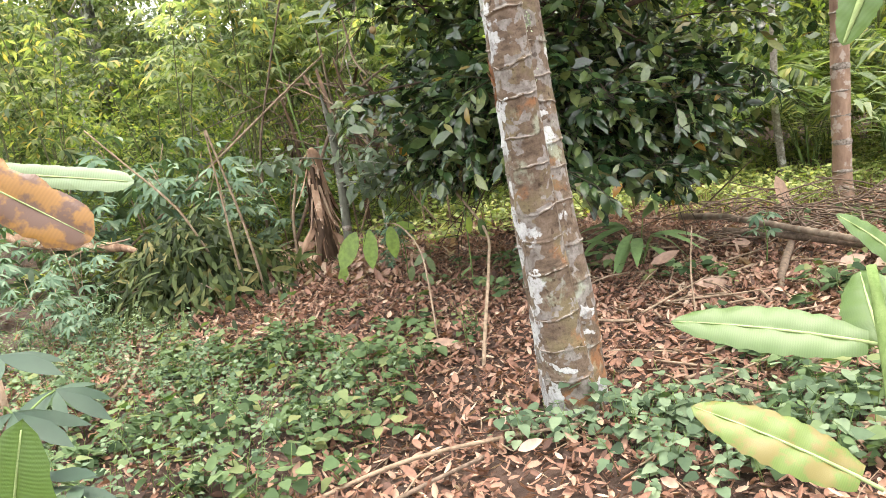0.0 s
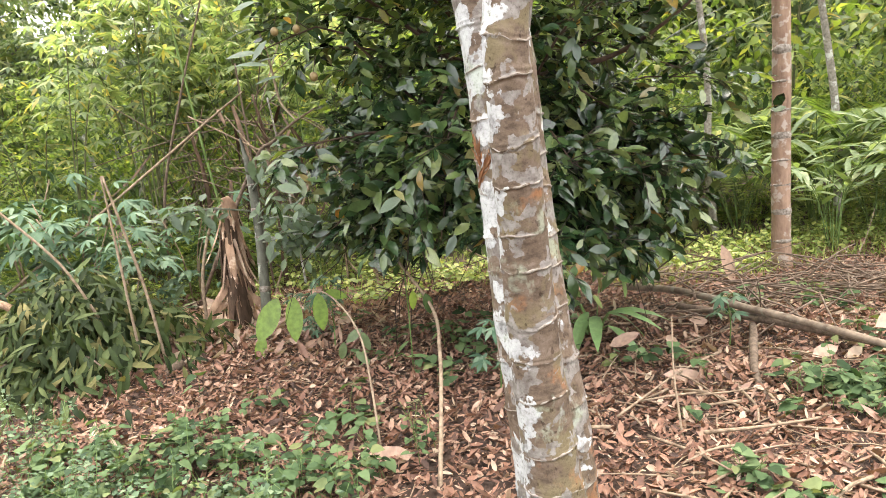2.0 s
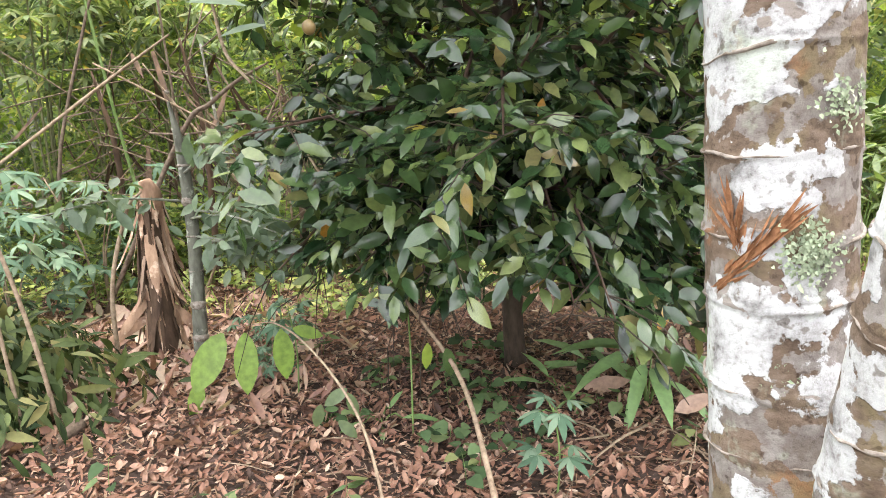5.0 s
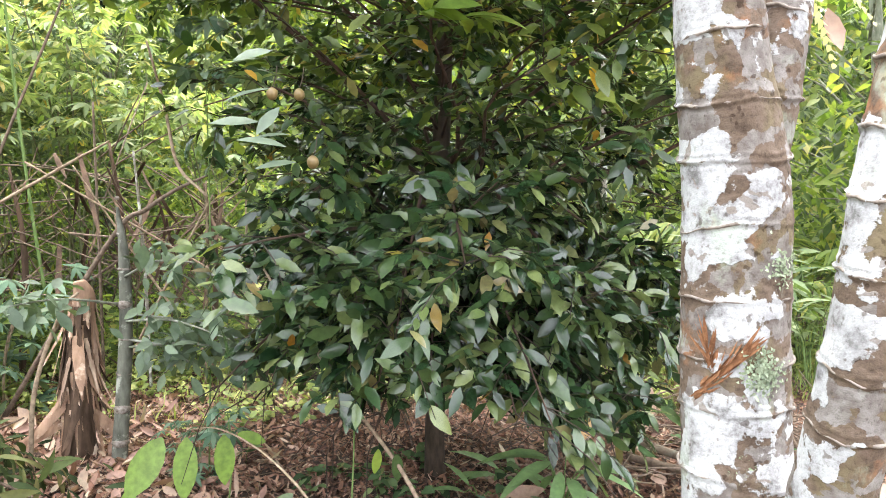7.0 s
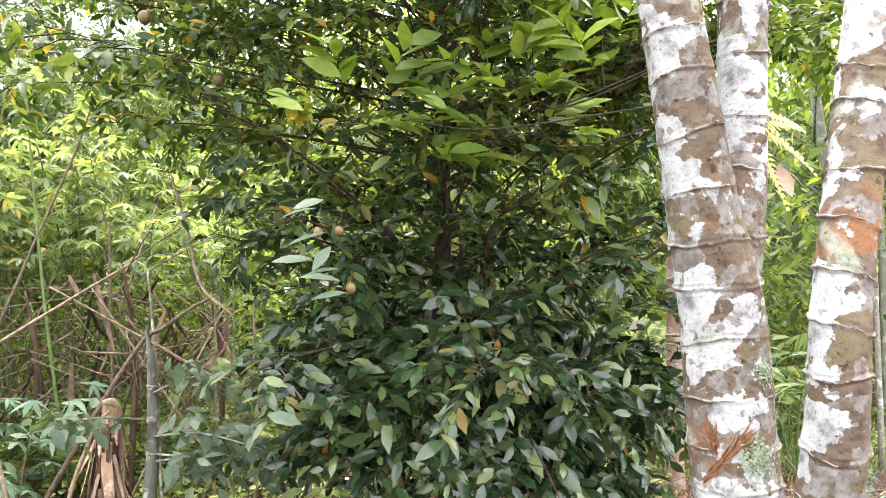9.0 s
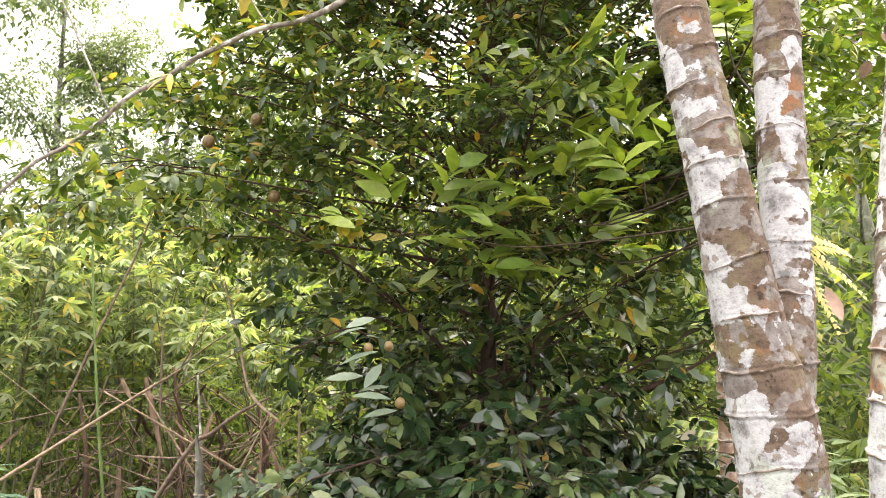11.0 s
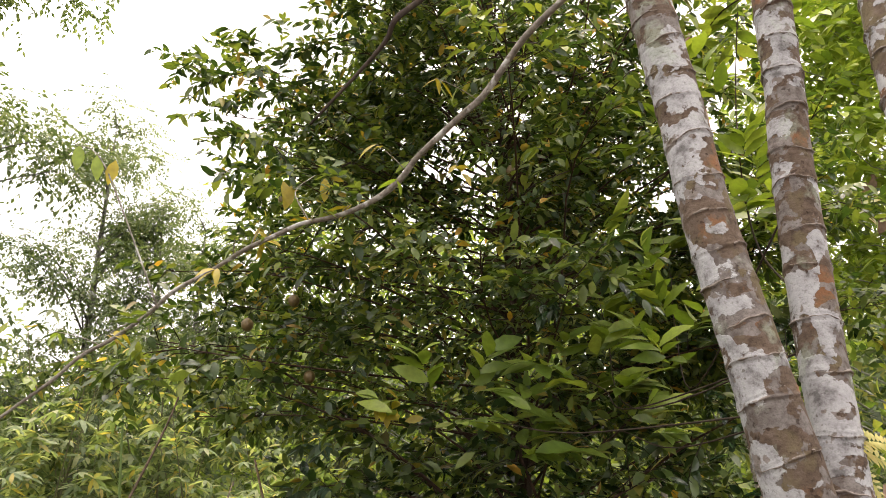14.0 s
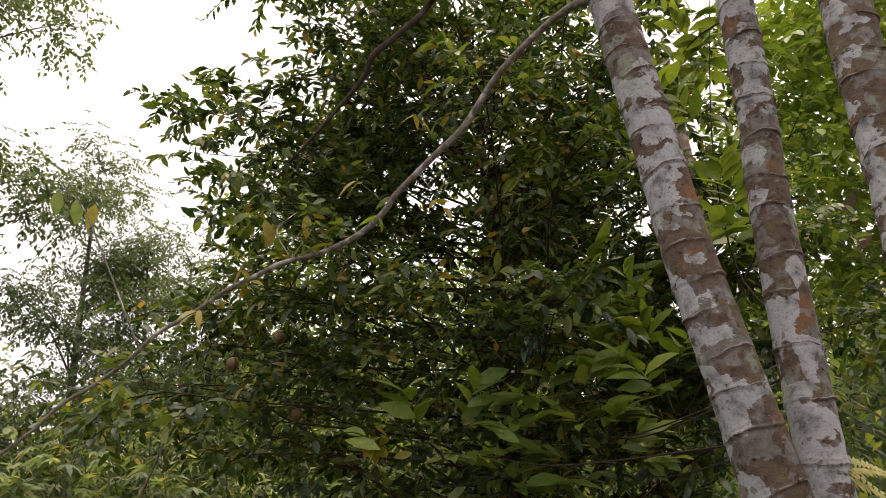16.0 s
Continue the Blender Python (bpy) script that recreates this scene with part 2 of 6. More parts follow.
GREYLEAF = leaf_mat("grey_green_leaf", [(0.0, (0.068, 0.103, 0.054)), (0.6, (0.137, 0.182, 0.100)), (1.0, (0.228, 0.266, 0.167))], 0.5, 0.45)
DUSTYLEAF = leaf_mat("dusty_leaf", [(0.0, (0.055, 0.085, 0.05)), (0.6, (0.10, 0.14, 0.09)), (1.0, (0.17, 0.22, 0.15))], 0.5, 0.3)
GINGERLEAF = leaf_mat("ginger_leaf", [(0.0, (0.108, 0.162, 0.072)), (0.6, (0.180, 0.244, 0.117)), (1.0, (0.289, 0.343, 0.198))], 0.5, 0.35)
SEEDLEAF = leaf_mat("seedling_leaf", [(0.0, (0.136, 0.230, 0.047)), (1.0, (0.212, 0.306, 0.076))], 0.45, 0.45, 0.6)
BLUEWEED = leaf_mat("feathery_weed_leaf", [(0.0, (0.035, 0.058, 0.035)), (0.6, (0.123, 0.180, 0.112)), (1.0, (0.192, 0.245, 0.158))], 0.75, 0.3, 0.25, 0.15)
WEEDLEAF = leaf_mat("weed_leaf", [(0.0, (0.021, 0.040, 0.018)), (0.5, (0.087, 0.138, 0.065)), (0.85, (0.130, 0.180, 0.087)), (1.0, (0.180, 0.196, 0.087))], 0.75, 0.3, 0.25, 0.15)
CASSAVA = leaf_mat("cassava_leaf", [(0.0, (0.055, 0.10, 0.064)), (0.6, (0.095, 0.150, 0.100)), (1.0, (0.150, 0.205, 0.145))], 0.7, 0.2, 0.25, 0.15)
HEAPLEAF = leaf_mat("wilted_leaf", [(0.0, (0.010, 0.018, 0.005)), (0.45, (0.033, 0.051, 0.016)), (0.8, (0.077, 0.100, 0.036)), (1.0, (0.153, 0.133, 0.055))], 0.7, 0.2, 0.4, 0.2)
LITTER = leaf_mat("fallen_leaf", [(0.0, (0.045, 0.021, 0.014)), (0.3, (0.166, 0.078, 0.053)), (0.65, (0.259, 0.136, 0.097)), (0.92, (0.341, 0.220, 0.169)), (1.0, (0.445, 0.343, 0.272))], 0.75, 0.08, 0.6)
GRASS = leaf_mat("grass_blade", [(0.0, (0.122, 0.171, 0.046)), (0.6, (0.244, 0.304, 0.086)), (1.0, (0.427, 0.430, 0.161))], 0.55, 0.35)
YELLOWLEAF = leaf_mat("yellow_leaf", [(0.0, (0.24, 0.26, 0.03)), (0.5, (0.40, 0.30, 0.035)), (1.0, (0.17, 0.24, 0.03))], 0.45, 0.35)
BANANA = banana_mat("banana_leaf", (0.085, 0.145, 0.045), (0.5, 0.6, 0.3))
BANANA_OLD = banana_mat("yellowing_banana_leaf", (0.10, 0.155, 0.022), (0.5, 0.6, 0.3), (0.15, 0.125, 0.03))
BANANA_DRY = banana_mat("drying_banana_leaf", (0.25, 0.125, 0.035), (0.5, 0.4, 0.2), (0.11, 0.06, 0.045))
BANANA_PALE = banana_mat("pale_banana_leaf", (0.21, 0.28, 0.17), (0.6, 0.7, 0.5))


# ---- builders ----
def ground_z(x, y):
    z = 0.17 - 0.05 * np.clip(x, -3.0, 3.0) + 0.035 * np.sin(1.7 * x + 0.6 * y) * np.sin(1.1 * y + 0.4)
    return z + 0.02 * np.sin(4.3 * x + 1.0) * np.sin(3.9 * y) + 0.012 * np.maximum(y - 9, 0)


def mesh_object(name, verts, faces, material, parent=None, label="", smooth=True):
    me = bpy.data.meshes.new(name)
    me.from_pydata([tuple(v) for v in verts], [], faces)
    me.materials.append(material)
    if smooth:
        me.shade_smooth()
    ob = new(name, me)
    if parent:
        ob.parent = parent
    return tagged(ob, label)


def fast_mesh(name, verts, faces, material, parent=None, label="", smooth=False):
    """verts n x 3 and faces m x 3, both arrays."""
    me = bpy.data.meshes.new(name)
    n, k = len(faces), faces.shape[1]
    me.vertices.add(len(verts))
    me.vertices.foreach_set("co", np.ascontiguousarray(verts, dtype=np.float32).ravel())
    me.loops.add(n * k)
    me.loops.foreach_set("vertex_index", np.ascontiguousarray(faces, dtype=np.int32).ravel())
    me.polygons.add(n)
    me.polygons.foreach_set("loop_start", np.arange(0, n * k, k, dtype=np.int32))
    me.materials.append(material)
    me.update(calc_edges=True)
    if smooth:
        me.shade_smooth()
    ob = new(name, me)
    if parent:
        ob.parent = parent
    return tagged(ob, label)


def thing(name, label, category, group="", kind=""):
    return tagged(new(name), label, category, group, kind)


def unit(v):
    return v / np.maximum(np.linalg.norm(v, axis=-1, keepdims=True), 1e-9)


# Leaf outlines: along 0..1, half width, and the rise of the edge over the midrib.
OVAL = [(0.0, 0.04), (0.25, 0.40), (0.55, 0.50), (0.82, 0.26), (1.0, 0.0)]
HEART = [(0.0, 0.34), (0.28, 0.52), (0.68, 0.32), (1.0, 0.0)]
LANCE = [(0.0, 0.10), (0.3, 0.5), (0.65, 0.42), (1.0, 0.0)]
KITE = [(0.0, 0.0), (0.42, 0.5), (1.0, 0.0)]


def leaf_cloud(name, material, base, way, up, length, width, outline=OVAL, bend=0.25, fold=0.2, parent=None, label=""):
    """Many leaves as one mesh: each grows from base along way, its face towards up."""
    base, way, up = (np.asarray(a, float).reshape(-1, 3) for a in (base, way, up))
    n = len(base)
    length = np.broadcast_to(np.asarray(length, float), (n,))
    width = np.broadcast_to(np.asarray(width, float), (n,))
    way = unit(way)
    side = unit(np.cross(way, up) + 1e-6)
    up = np.cross(side, way)
    bends = bend * rng.uniform(0.2, 1.6, n)
    rows = []
    for s, w in outline:
        mid = base + way * (length * s)[:, None] - up * (length * bends * s * s)[:, None]
        off = side * (width * w)[:, None] + up * (width * w * fold)[:, None] 
        off2 = -side * (width * w)[:, None] + up * (width * w * fold)[:, None]
        rows.append((mid, mid + off, mid + off2, w))
    verts, index, faces, k = [], [], [], 0
    for mid, a, b, w in rows:
        if w == 0.0:
            verts.append(mid)
            index.append((k, k, k))
            k += 1
        else:
            verts += [mid, a, b]
            index.append((k, k + 1, k + 2))
            k += 3
    for (m0, a0, b0), (m1, a1, b1) in zip(index, index[1:]):
        for tri in ((m0, a0, a1), (m0, a1, m1), (m0, b1, b0), (m0, m1, b1)):
            if len(set(tri)) == 3:
                faces.append(tri)
    verts = np.stack(verts, 1).reshape(-1, 3)
    faces = (np.array(faces)[None] + (np.arange(n) * k)[:, None, None]).reshape(-1, 3)
    return fast_mesh(name, verts, faces, material, parent, label, smooth=len(outline) > 3)


def spline(points, n):
    """A smooth line through points (rows of any width), n + 1 samples."""
    p = np.asarray(points, float)
    p = np.vstack([2 * p[0] - p[1], p, 2 * p[-1] - p[-2]])
    out = []
    for t in np.linspace(0, len(p) - 3 - 1e-9, n + 1):
        i = int(t)
        u = t - i
        a, b, c, d = p[i:i + 4]
        out.append(0.5 * (2 * b + (c - a) * u + (2 * a - 5 * b + 4 * c - d) * u * u + (3 * b - a - 3 * c + d) * u ** 3))
    return np.array(out)


def tube_data(points, n=24, sides=10, wobble=0.0, rings=(), seed=0):
    """Rows x, y, z, radius into a closed tube; rings: raised leaf scars, each its place along the tube, tilt, turn and height."""
    r0 = np.random.default_rng(seed)
    s = spline(points, n)
    c, rad = s[:, :3], s[:, 3]
    tang = unit(np.gradient(c, axis=0))
    ref = np.array([0.0, 1.0, 0.0]) if abs(tang[:, 1]).max() < 0.9 else np.array([0.0, 0.0, 1.0])
    u = unit(np.cross(tang, ref))
    v = np.cross(tang, u)
    arc = np.concatenate([[0], np.cumsum(np.linalg.norm(np.diff(c, axis=0), axis=1))])
    ang = np.linspace(0, 2 * np.pi, sides, endpoint=False)
    R = np.repeat(rad[:, None], sides, 1)
    if wobble:
        for k in range(1, 5):
            ph = r0.uniform(0, 6.28, 2)
            R *= 1 + wobble / k * np.sin(k * ang[None] + ph[0] + arc[:, None] * r0.uniform(2, 9) + 0.0) * np.cos(arc[:, None] * r0.uniform(3, 12) + ph[1])
    for a, tilt, ph, amp in rings:
        d = arc[:, None] - a - tilt * np.sin(ang[None] + ph) - 0.004 * np.sin(3 * ang[None] + ph * 2) - 0.002 * np.sin(9 * ang[None] + ph)
        R += 1.25 * amp * (0.7 + 0.6 * np.sin(2 * ang[None] + ph) + 0.35 * np.sin(7 * ang[None] + 3 * ph)) * np.exp(-(d / 0.0036) ** 2) - amp * 0.6 * np.exp(-((d + 0.011) / 0.006) ** 2) + 0.4 * amp * np.exp(-((d - 0.016) / 0.004) ** 2)
        R += 0.0022 * np.exp(-(d / 0.03) ** 2)
    V = c[:, None] + R[..., None] * (np.cos(ang)[None, :, None] * u[:, None] + np.sin(ang)[None, :, None] * v[:, None])
    m = len(c)
    verts = np.vstack([V.reshape(-1, 3), c[:1], c[-1:]])
    faces = []
    for i in range(m - 1):
        for j in range(sides):
            k = (j + 1) % sides
            faces.append((i * sides + j, i * sides + k, (i + 1) * sides + k, (i + 1) * sides + j))
    for j in range(sides):
        k = (j + 1) % sides
        faces.append((m * sides, k, j, j))
        faces.append((m * sides + 1, (m - 1) * sides + j, (m - 1) * sides + k, (m - 1) * sides + k))
    return verts, [f if len(set(f)) == 4 else tuple(dict.fromkeys(f)) for f in faces]


def tube(name, points, material, parent=None, label="", **kw):
    v, f = tube_data(points, **kw)
    return mesh_object(name, v, f, material, parent, label)


def tubes(name, lists, material, parent=None, label="", n=8, sides=5):
    V, F, k = [], [], 0
    for i, p in enumerate(lists):
        v, f = tube_data(p, n=n, sides=sides, seed=i)
        V.append(v)
        F += [tuple(a + k for a in q) for q in f]
        k += len(v)
    return mesh_object(name, np.vstack(V), F, material, parent, label)


# ---- ground ----
def ground():
    xs = np.concatenate([[-400, -120, -40, -20], np.arange(-12, 12.01, 0.12), [20, 40, 120, 400]])
    ys = np.concatenate([[-400, -120, -40, -15], np.arange(-6, 18.01, 0.12), [30, 60, 150, 600]])
    X, Y = np.meshgrid(xs, ys)
    near = (np.abs(X) < 12.5) & (Y > -7) & (Y < 19)
    Z = ground_z(X, np.minimum(Y, 30)) + np.where(near, rng.normal(0, 0.008, X.shape), 0)
    V = np.stack([X, Y, Z], -1).reshape(-1, 3)
    nx, ny = len(xs), len(ys)
    i = (np.arange(ny - 1)[:, None] * nx + np.arange(nx - 1)[None]).ravel()
    F = np.stack([i, i + 1, i + nx + 1, i + nx], 1)
    return tagged(fast_mesh("ground", V, F, SOIL, smooth=True), "reddish brown garden soil with patches of low grass", "ground", kind="structure")


ground()


def soft_edge(x, y, xr, yr, d):
    """Keeps fewer and fewer towards the edges of a patch."""
    e = np.minimum(np.minimum(x - xr[0], xr[1] - x), np.minimum(y - yr[0], yr[1] - y))
    return rng.random(len(x)) < np.clip(e / d + 0.15 * np.sin(5 * x + 3 * y), 0.02, 1)


def fallen_leaves(name, label, n, xr, yr, keep, size=(0.013, 0.064), lift=0.04, mat=LITTER):
    x, y = rng.uniform(*xr, n * 3), rng.uniform(*yr, n * 3)
    ok = keep(x, y) & soft_edge(x, y, xr, yr, 1.2)
    x, y = x[ok][:n], y[ok][:n]
    z = ground_z(x, y) + rng.uniform(0.004, lift, len(x))
    way = np.stack([rng.normal(size=len(x)), rng.normal(size=len(x)), rng.normal(0, 0.22, len(x))], 1)
    up = np.stack([rng.normal(0, 0.5, len(x)), rng.normal(0, 0.5, len(x)), np.ones(len(x))], 1)
    L = size[0] + (size[1] - size[0]) * rng.random(len(x)) ** 1.7
    ob = leaf_cloud(name, mat, np.stack([x, y, z], 1), way, up, L, L * rng.uniform(0.22, 0.62, len(x)), [(0, 0.14), (0.3, 0.46), (0.7, 0.4), (1, 0.0)], -0.45, 0.6)
    return tagged(ob, label, "fallen leaves", kind="stuff")


fallen_leaves("leaf_litter", "thick carpet of dry reddish brown fallen leaves on the soil", 112000, (-3.3, 5.0), (2.0, 9.7),
              lambda x, y: (y > 4.4 - 0.35 * np.sin(2 * x)) | (rng.random(len(x)) < np.where(x > -0.8, 0.8, 0.35)))
fallen_leaves("scattered_litter", "thin scatter of dry leaves and scraps under the trees", 15000, (-8, 9), (-4.0, 13.5), lambda x, y: rng.random(len(x)) < 0.55 + 0.45 * np.sin(1.7 * x + 0.6 * y) * np.sin(1.3 * y - 0.8 * x), (0.02, 0.08), 0.02)


# ---- the ringed tree with three stems ----
def ringed_tree():
    t = thing("ringed_tree", "multi-stemmed tree with ringed brown bark and white lichen patches", "tree")
    r1 = np.random.default_rng(3)

    def ring_list(a, b, lo, hi):
        out = []
        while a < b:
            out.append((a, r1.uniform(0.0, 0.018), r1.uniform(0, 6.28), r1.uniform(0.002, 0.0055)))
            a += r1.uniform(lo, hi)
        return out
    def ringed_stem(points, mat, n, sides, rings, seed):
        tube("stem", points, mat, t, n=n, sides=sides, wobble=0.02, rings=rings, seed=seed)
        sp = spline(points, 400)
        c = sp[:, :3]
        arc = np.concatenate([[0], np.cumsum(np.linalg.norm(np.diff(c, axis=0), axis=1))])
        tang = unit(np.gradient(c, axis=0))
        u = unit(np.cross(tang, [0.0, 1.0, 0.0]))
        w = np.cross(tang, u)
        for a, tilt, ph, amp in rings:
            m, k = 44, 6
            ang = np.linspace(0, 2 * np.pi, m, endpoint=False)
            at = a + tilt * np.sin(ang + ph) + 0.004 * np.sin(3 * ang + ph * 2) + 0.002 * np.sin(9 * ang + ph)
            cc, uu, ww = (np.stack([np.interp(at, arc, q[:, i]) for i in range(3)], 1) for q in (c, u, w))
            out = np.cos(ang)[:, None] * uu + np.sin(ang)[:, None] * ww
            tt = np.stack([np.interp(at, arc, tang[:, i]) for i in range(3)], 1)
            mid = cc + out * (np.interp(at, arc, sp[:, 3]) + amp * (0.6 + 0.4 * np.sin(2 * ang + ph)))[:, None]
            th = 0.0016 + 0.0022 * (0.5 + 0.5 * np.sin(2 * ang + ph)) + 0.0008 * r1.normal(size=m)
            phi = np.linspace(0, 2 * np.pi, k, endpoint=False)
            V = mid[:, None] + np.maximum(th, 0.0008)[:, None, None] * (np.cos(phi)[None, :, None] * out[:, None] * 1.3 + np.sin(phi)[None, :, None] * tt[:, None])
            F = [(i * k + j, i * k + (j + 1) % k, (i + 1) % m * k + (j + 1) % k, (i + 1) % m * k + j) for i in range(m) for j in range(k)]
            mesh_object("leaf_scar", V.reshape(-1, 3), F, SCAR, t)

    ringed_stem([(0.245, 3.822, 0.0, 0.123), (0.235, 3.823, 0.3, 0.100), (0.211, 3.813, 0.8, 0.083), (0.201, 3.766, 1.2, 0.075), (0.191, 3.684, 1.6, 0.069), (0.202, 3.654, 1.95, 0.063),
                  (0.325, 3.661, 2.5, 0.061), (0.464, 3.672, 3.05, 0.067), (0.556, 3.697, 3.7, 0.077), (0.653, 3.696, 4.5, 0.078), (0.755, 3.71, 5.6, 0.072)],
         RINGED_BROWN, 1050, 44, ring_list(0.18, 5.5, 0.10, 0.19), 11)
    ringed_stem([(0.256, 3.941, 0.0, 0.138), (0.257, 3.958, 0.5, 0.138), (0.239, 4.015, 1.0, 0.127), (0.233, 4.053, 1.45, 0.118), (0.224, 4.073, 1.9, 0.116), (0.171, 4.075, 2.2, 0.097), (0.106, 4.072, 2.62, 0.086),
                  (0.056, 4.107, 3.1, 0.080), (0.034, 4.135, 3.6, 0.079), (-0.013, 4.157, 4.2, 0.079), (-0.07, 4.158, 5.0, 0.075), (-0.159, 4.198, 6.0, 0.064)],
         RINGED, 1100, 52, ring_list(0.25, 5.9, 0.11, 0.17), 5)
    ringed_stem([(0.256, 4.069, 1.75, 0.05), (0.301, 4.077, 2.1, 0.075), (0.366, 4.105, 2.45, 0.071), (0.425, 4.139, 2.85, 0.073), (0.494, 4.161, 3.4, 0.072), (0.55, 4.159, 3.8, 0.071), (0.609, 4.169, 4.4, 0.071), (0.709, 4.2, 5.6, 0.065)],
         RINGED, 700, 40, ring_list(0.35, 3.8, 0.13, 0.2), 8)
    # long drooping limb, bent where side twigs left it
    line = [(-0.013, 4.157, 4.19, 0.0340), (-0.081, 4.22, 4.24, 0.0210), (-0.14, 4.347, 4.26, 0.0155), (-0.231, 4.473, 4.203, 0.0147), (-0.317, 4.6, 4.126, 0.0143), (-0.421, 4.78, 3.976, 0.0155), (-0.515, 4.87, 3.892, 0.0139),
            (-0.653, 5.05, 3.78, 0.0139), (-0.706, 5.112, 3.709, 0.0143), (-0.772, 5.175, 3.65, 0.0134), (-0.863, 5.238, 3.603, 0.0122), (-0.981, 5.3, 3.567, 0.0113), (-1.124, 5.358, 3.542, 0.0109), (-1.242, 5.417, 3.491, 0.0113),
            (-1.36, 5.475, 3.441, 0.0105), (-1.498, 5.533, 3.349, 0.0097), (-1.636, 5.592, 3.273, 0.0097), (-1.746, 5.65, 3.172, 0.0092), (-1.877, 5.7, 3.071, 0.0088), (-2.008, 5.75, 2.996, 0.0080), (-2.112, 5.8, 2.899, 0.0076), (-2.236, 5.85, 2.804, 0.0071), (-2.6, 5.95, 2.5, 0.0050)]
    tube("limb", line, LIMBBARK, t, "thin grey limb with yellowing leaves", n=200, sides=12, wobble=0.09, seed=4)
    return t


ringed = ringed_tree()


# ---- the nutmeg tree ----
rng = np.random.default_rng(21)


def single_leaves(t, B, W, U, L):
    """Leaves as parts of their own, on a few shared meshes."""
    forms = []
    for k in range(6):
        ob = leaf_cloud("leaf", NUTLEAF_ONE, [(0, 0, 0)], [(0, 1, 0)], [(0, 0, 1)], [1.0], [rng.uniform(0.36, 0.46)], [(0, 0.04), (0.15, 0.28), (0.35, 0.46), (0.55, 0.5), (0.75, 0.36), (0.9, 0.16), (1, 0)], 0.12 + 0.06 * k, 0.2)
        forms.append(ob.data)
        bpy.data.objects.remove(ob)
    W = unit(W)
    S = unit(np.cross(W, U))
    U = np.cross(S, W)
    for i in range(len(B)):
        ob = new("leaf", forms[i % 6])
        m = Matrix(((S[i][0], W[i][0], U[i][0]), (S[i][1], W[i][1], U[i][1]), (S[i][2], W[i][2], U[i][2]))).to_4x4()
        ob.matrix_basis = Matrix.Translation(B[i]) @ m @ Matrix.Scale(L[i], 4)
        ob.parent = t


def nutmeg_tree():
    cx, cy = 0.49, 6.85
    t = thing("nutmeg_tree", "dense nutmeg tree with dark glossy leaves and round yellow fruit", "tree")
    tube("trunk", [(cx, cy, 0.0, 0.075), (cx - 0.005, cy, 0.3, 0.062), (cx, cy, 1.5, 0.056), (cx + 0.02, cy, 3.2, 0.048), (cx + 0.03, cy, 5.0, 0.034), (cx, cy, 6.9, 0.010)], DARKBARK, t, n=60, sides=16, wobble=0.05, seed=2)

    def reach(z, a):
        base = np.interp(z, [0.45, 0.9, 1.6, 2.4, 3.4, 4.4, 5.4, 6.6, 8.6], [0.6, 1.15, 1.5, 1.7, 1.95, 2.15, 2.05, 1.3, 0.5]) * (1 + 0.16 * np.maximum(-np.cos(a), 0) * (z > 2.8))
        return base * (1 + 0.14 * np.sin(3 * a + 1.9 * z) + 0.10 * np.sin(5 * a - 2.3 * z + 1))

    limbs, tips = [], []
    for i in range(138):
        z = 0.75 + 6.2 * (i / 138) ** 1.12
        a = i * 2.39996 + rng.normal(0, 0.3)
        L = float(reach(np.array(z + 0.1), np.array(a))) * rng.uniform(0.75, 1.0)
        dx, dy = math.cos(a), math.sin(a)
        lift = rng.uniform(-0.12, 0.18) if z < 1.7 else rng.uniform(0.25, 0.75)
        z0 = max(z - lift * L * 0.6, 0.75)
        kink = rng.normal(0, 0.07, 4)
        p = [(cx, cy, z0, 0.015), (cx + dx * L * 0.35 - dy * kink[0], cy + dy * L * 0.35 + dx * kink[0], z0 + lift * L * 0.45, 0.011), (cx + dx * L * 0.7 - dy * kink[1], cy + dy * L * 0.7 + dx * kink[1], z0 + lift * L * 0.8 + kink[2], 0.007), (cx + dx * L, cy + dy * L, z0 + lift * L * 0.95 - 0.08 + kink[3], 0.003)]
        limbs.append(p)
        tips.append(spline(p, 14)[1:, :3])
    # fuller upper crown to both sides
    for i in range(70):
        a, z0 = (rng.uniform(2.2, 4.1), rng.uniform(2.6, 5.4)) if i < 28 else (rng.uniform(-1.1, 1.0), rng.uniform(2.6, 5.2))
        L = rng.uniform(1.4, 2.3) * (1.0 if z0 < 4.4 else 0.75)
        dx, dy, lift = math.cos(a), math.sin(a), rng.uniform(0.05, 0.5)
        p = [(cx, cy, z0, 0.013), (cx + dx * L * 0.4, cy + dy * L * 0.4, z0 + lift * L * 0.5, 0.010), (cx + dx * L * 0.75, cy + dy * L * 0.75, z0 + lift * L * 0.8, 0.006), (cx + dx * L, cy + dy * L, z0 + lift * L * 0.85, 0.003)]
        limbs.append(p)
        tips.append(spline(p, 14)[4:, :3])
    # loose sprays that reach out over the cassava
    for i in range(8):
        a, z0, L = rng.uniform(2.75, 3.75), rng.uniform(2.75, 3.8), rng.uniform(1.9, 2.6)
        dx, dy, lift = math.cos(a), math.sin(a), rng.uniform(-0.05, 0.25)
        p = [(cx, cy, z0, 0.013), (cx + dx * L * 0.4, cy + dy * L * 0.4, z0 + lift * L * 0.5, 0.010), (cx + dx * L * 0.75, cy + dy * L * 0.75, z0 + lift * L * 0.8, 0.006), (cx + dx * L, cy + dy * L, z0 + lift * L * 0.7, 0.003)]
        limbs.append(p)
        tips.append(spline(p, 14)[8:, :3])
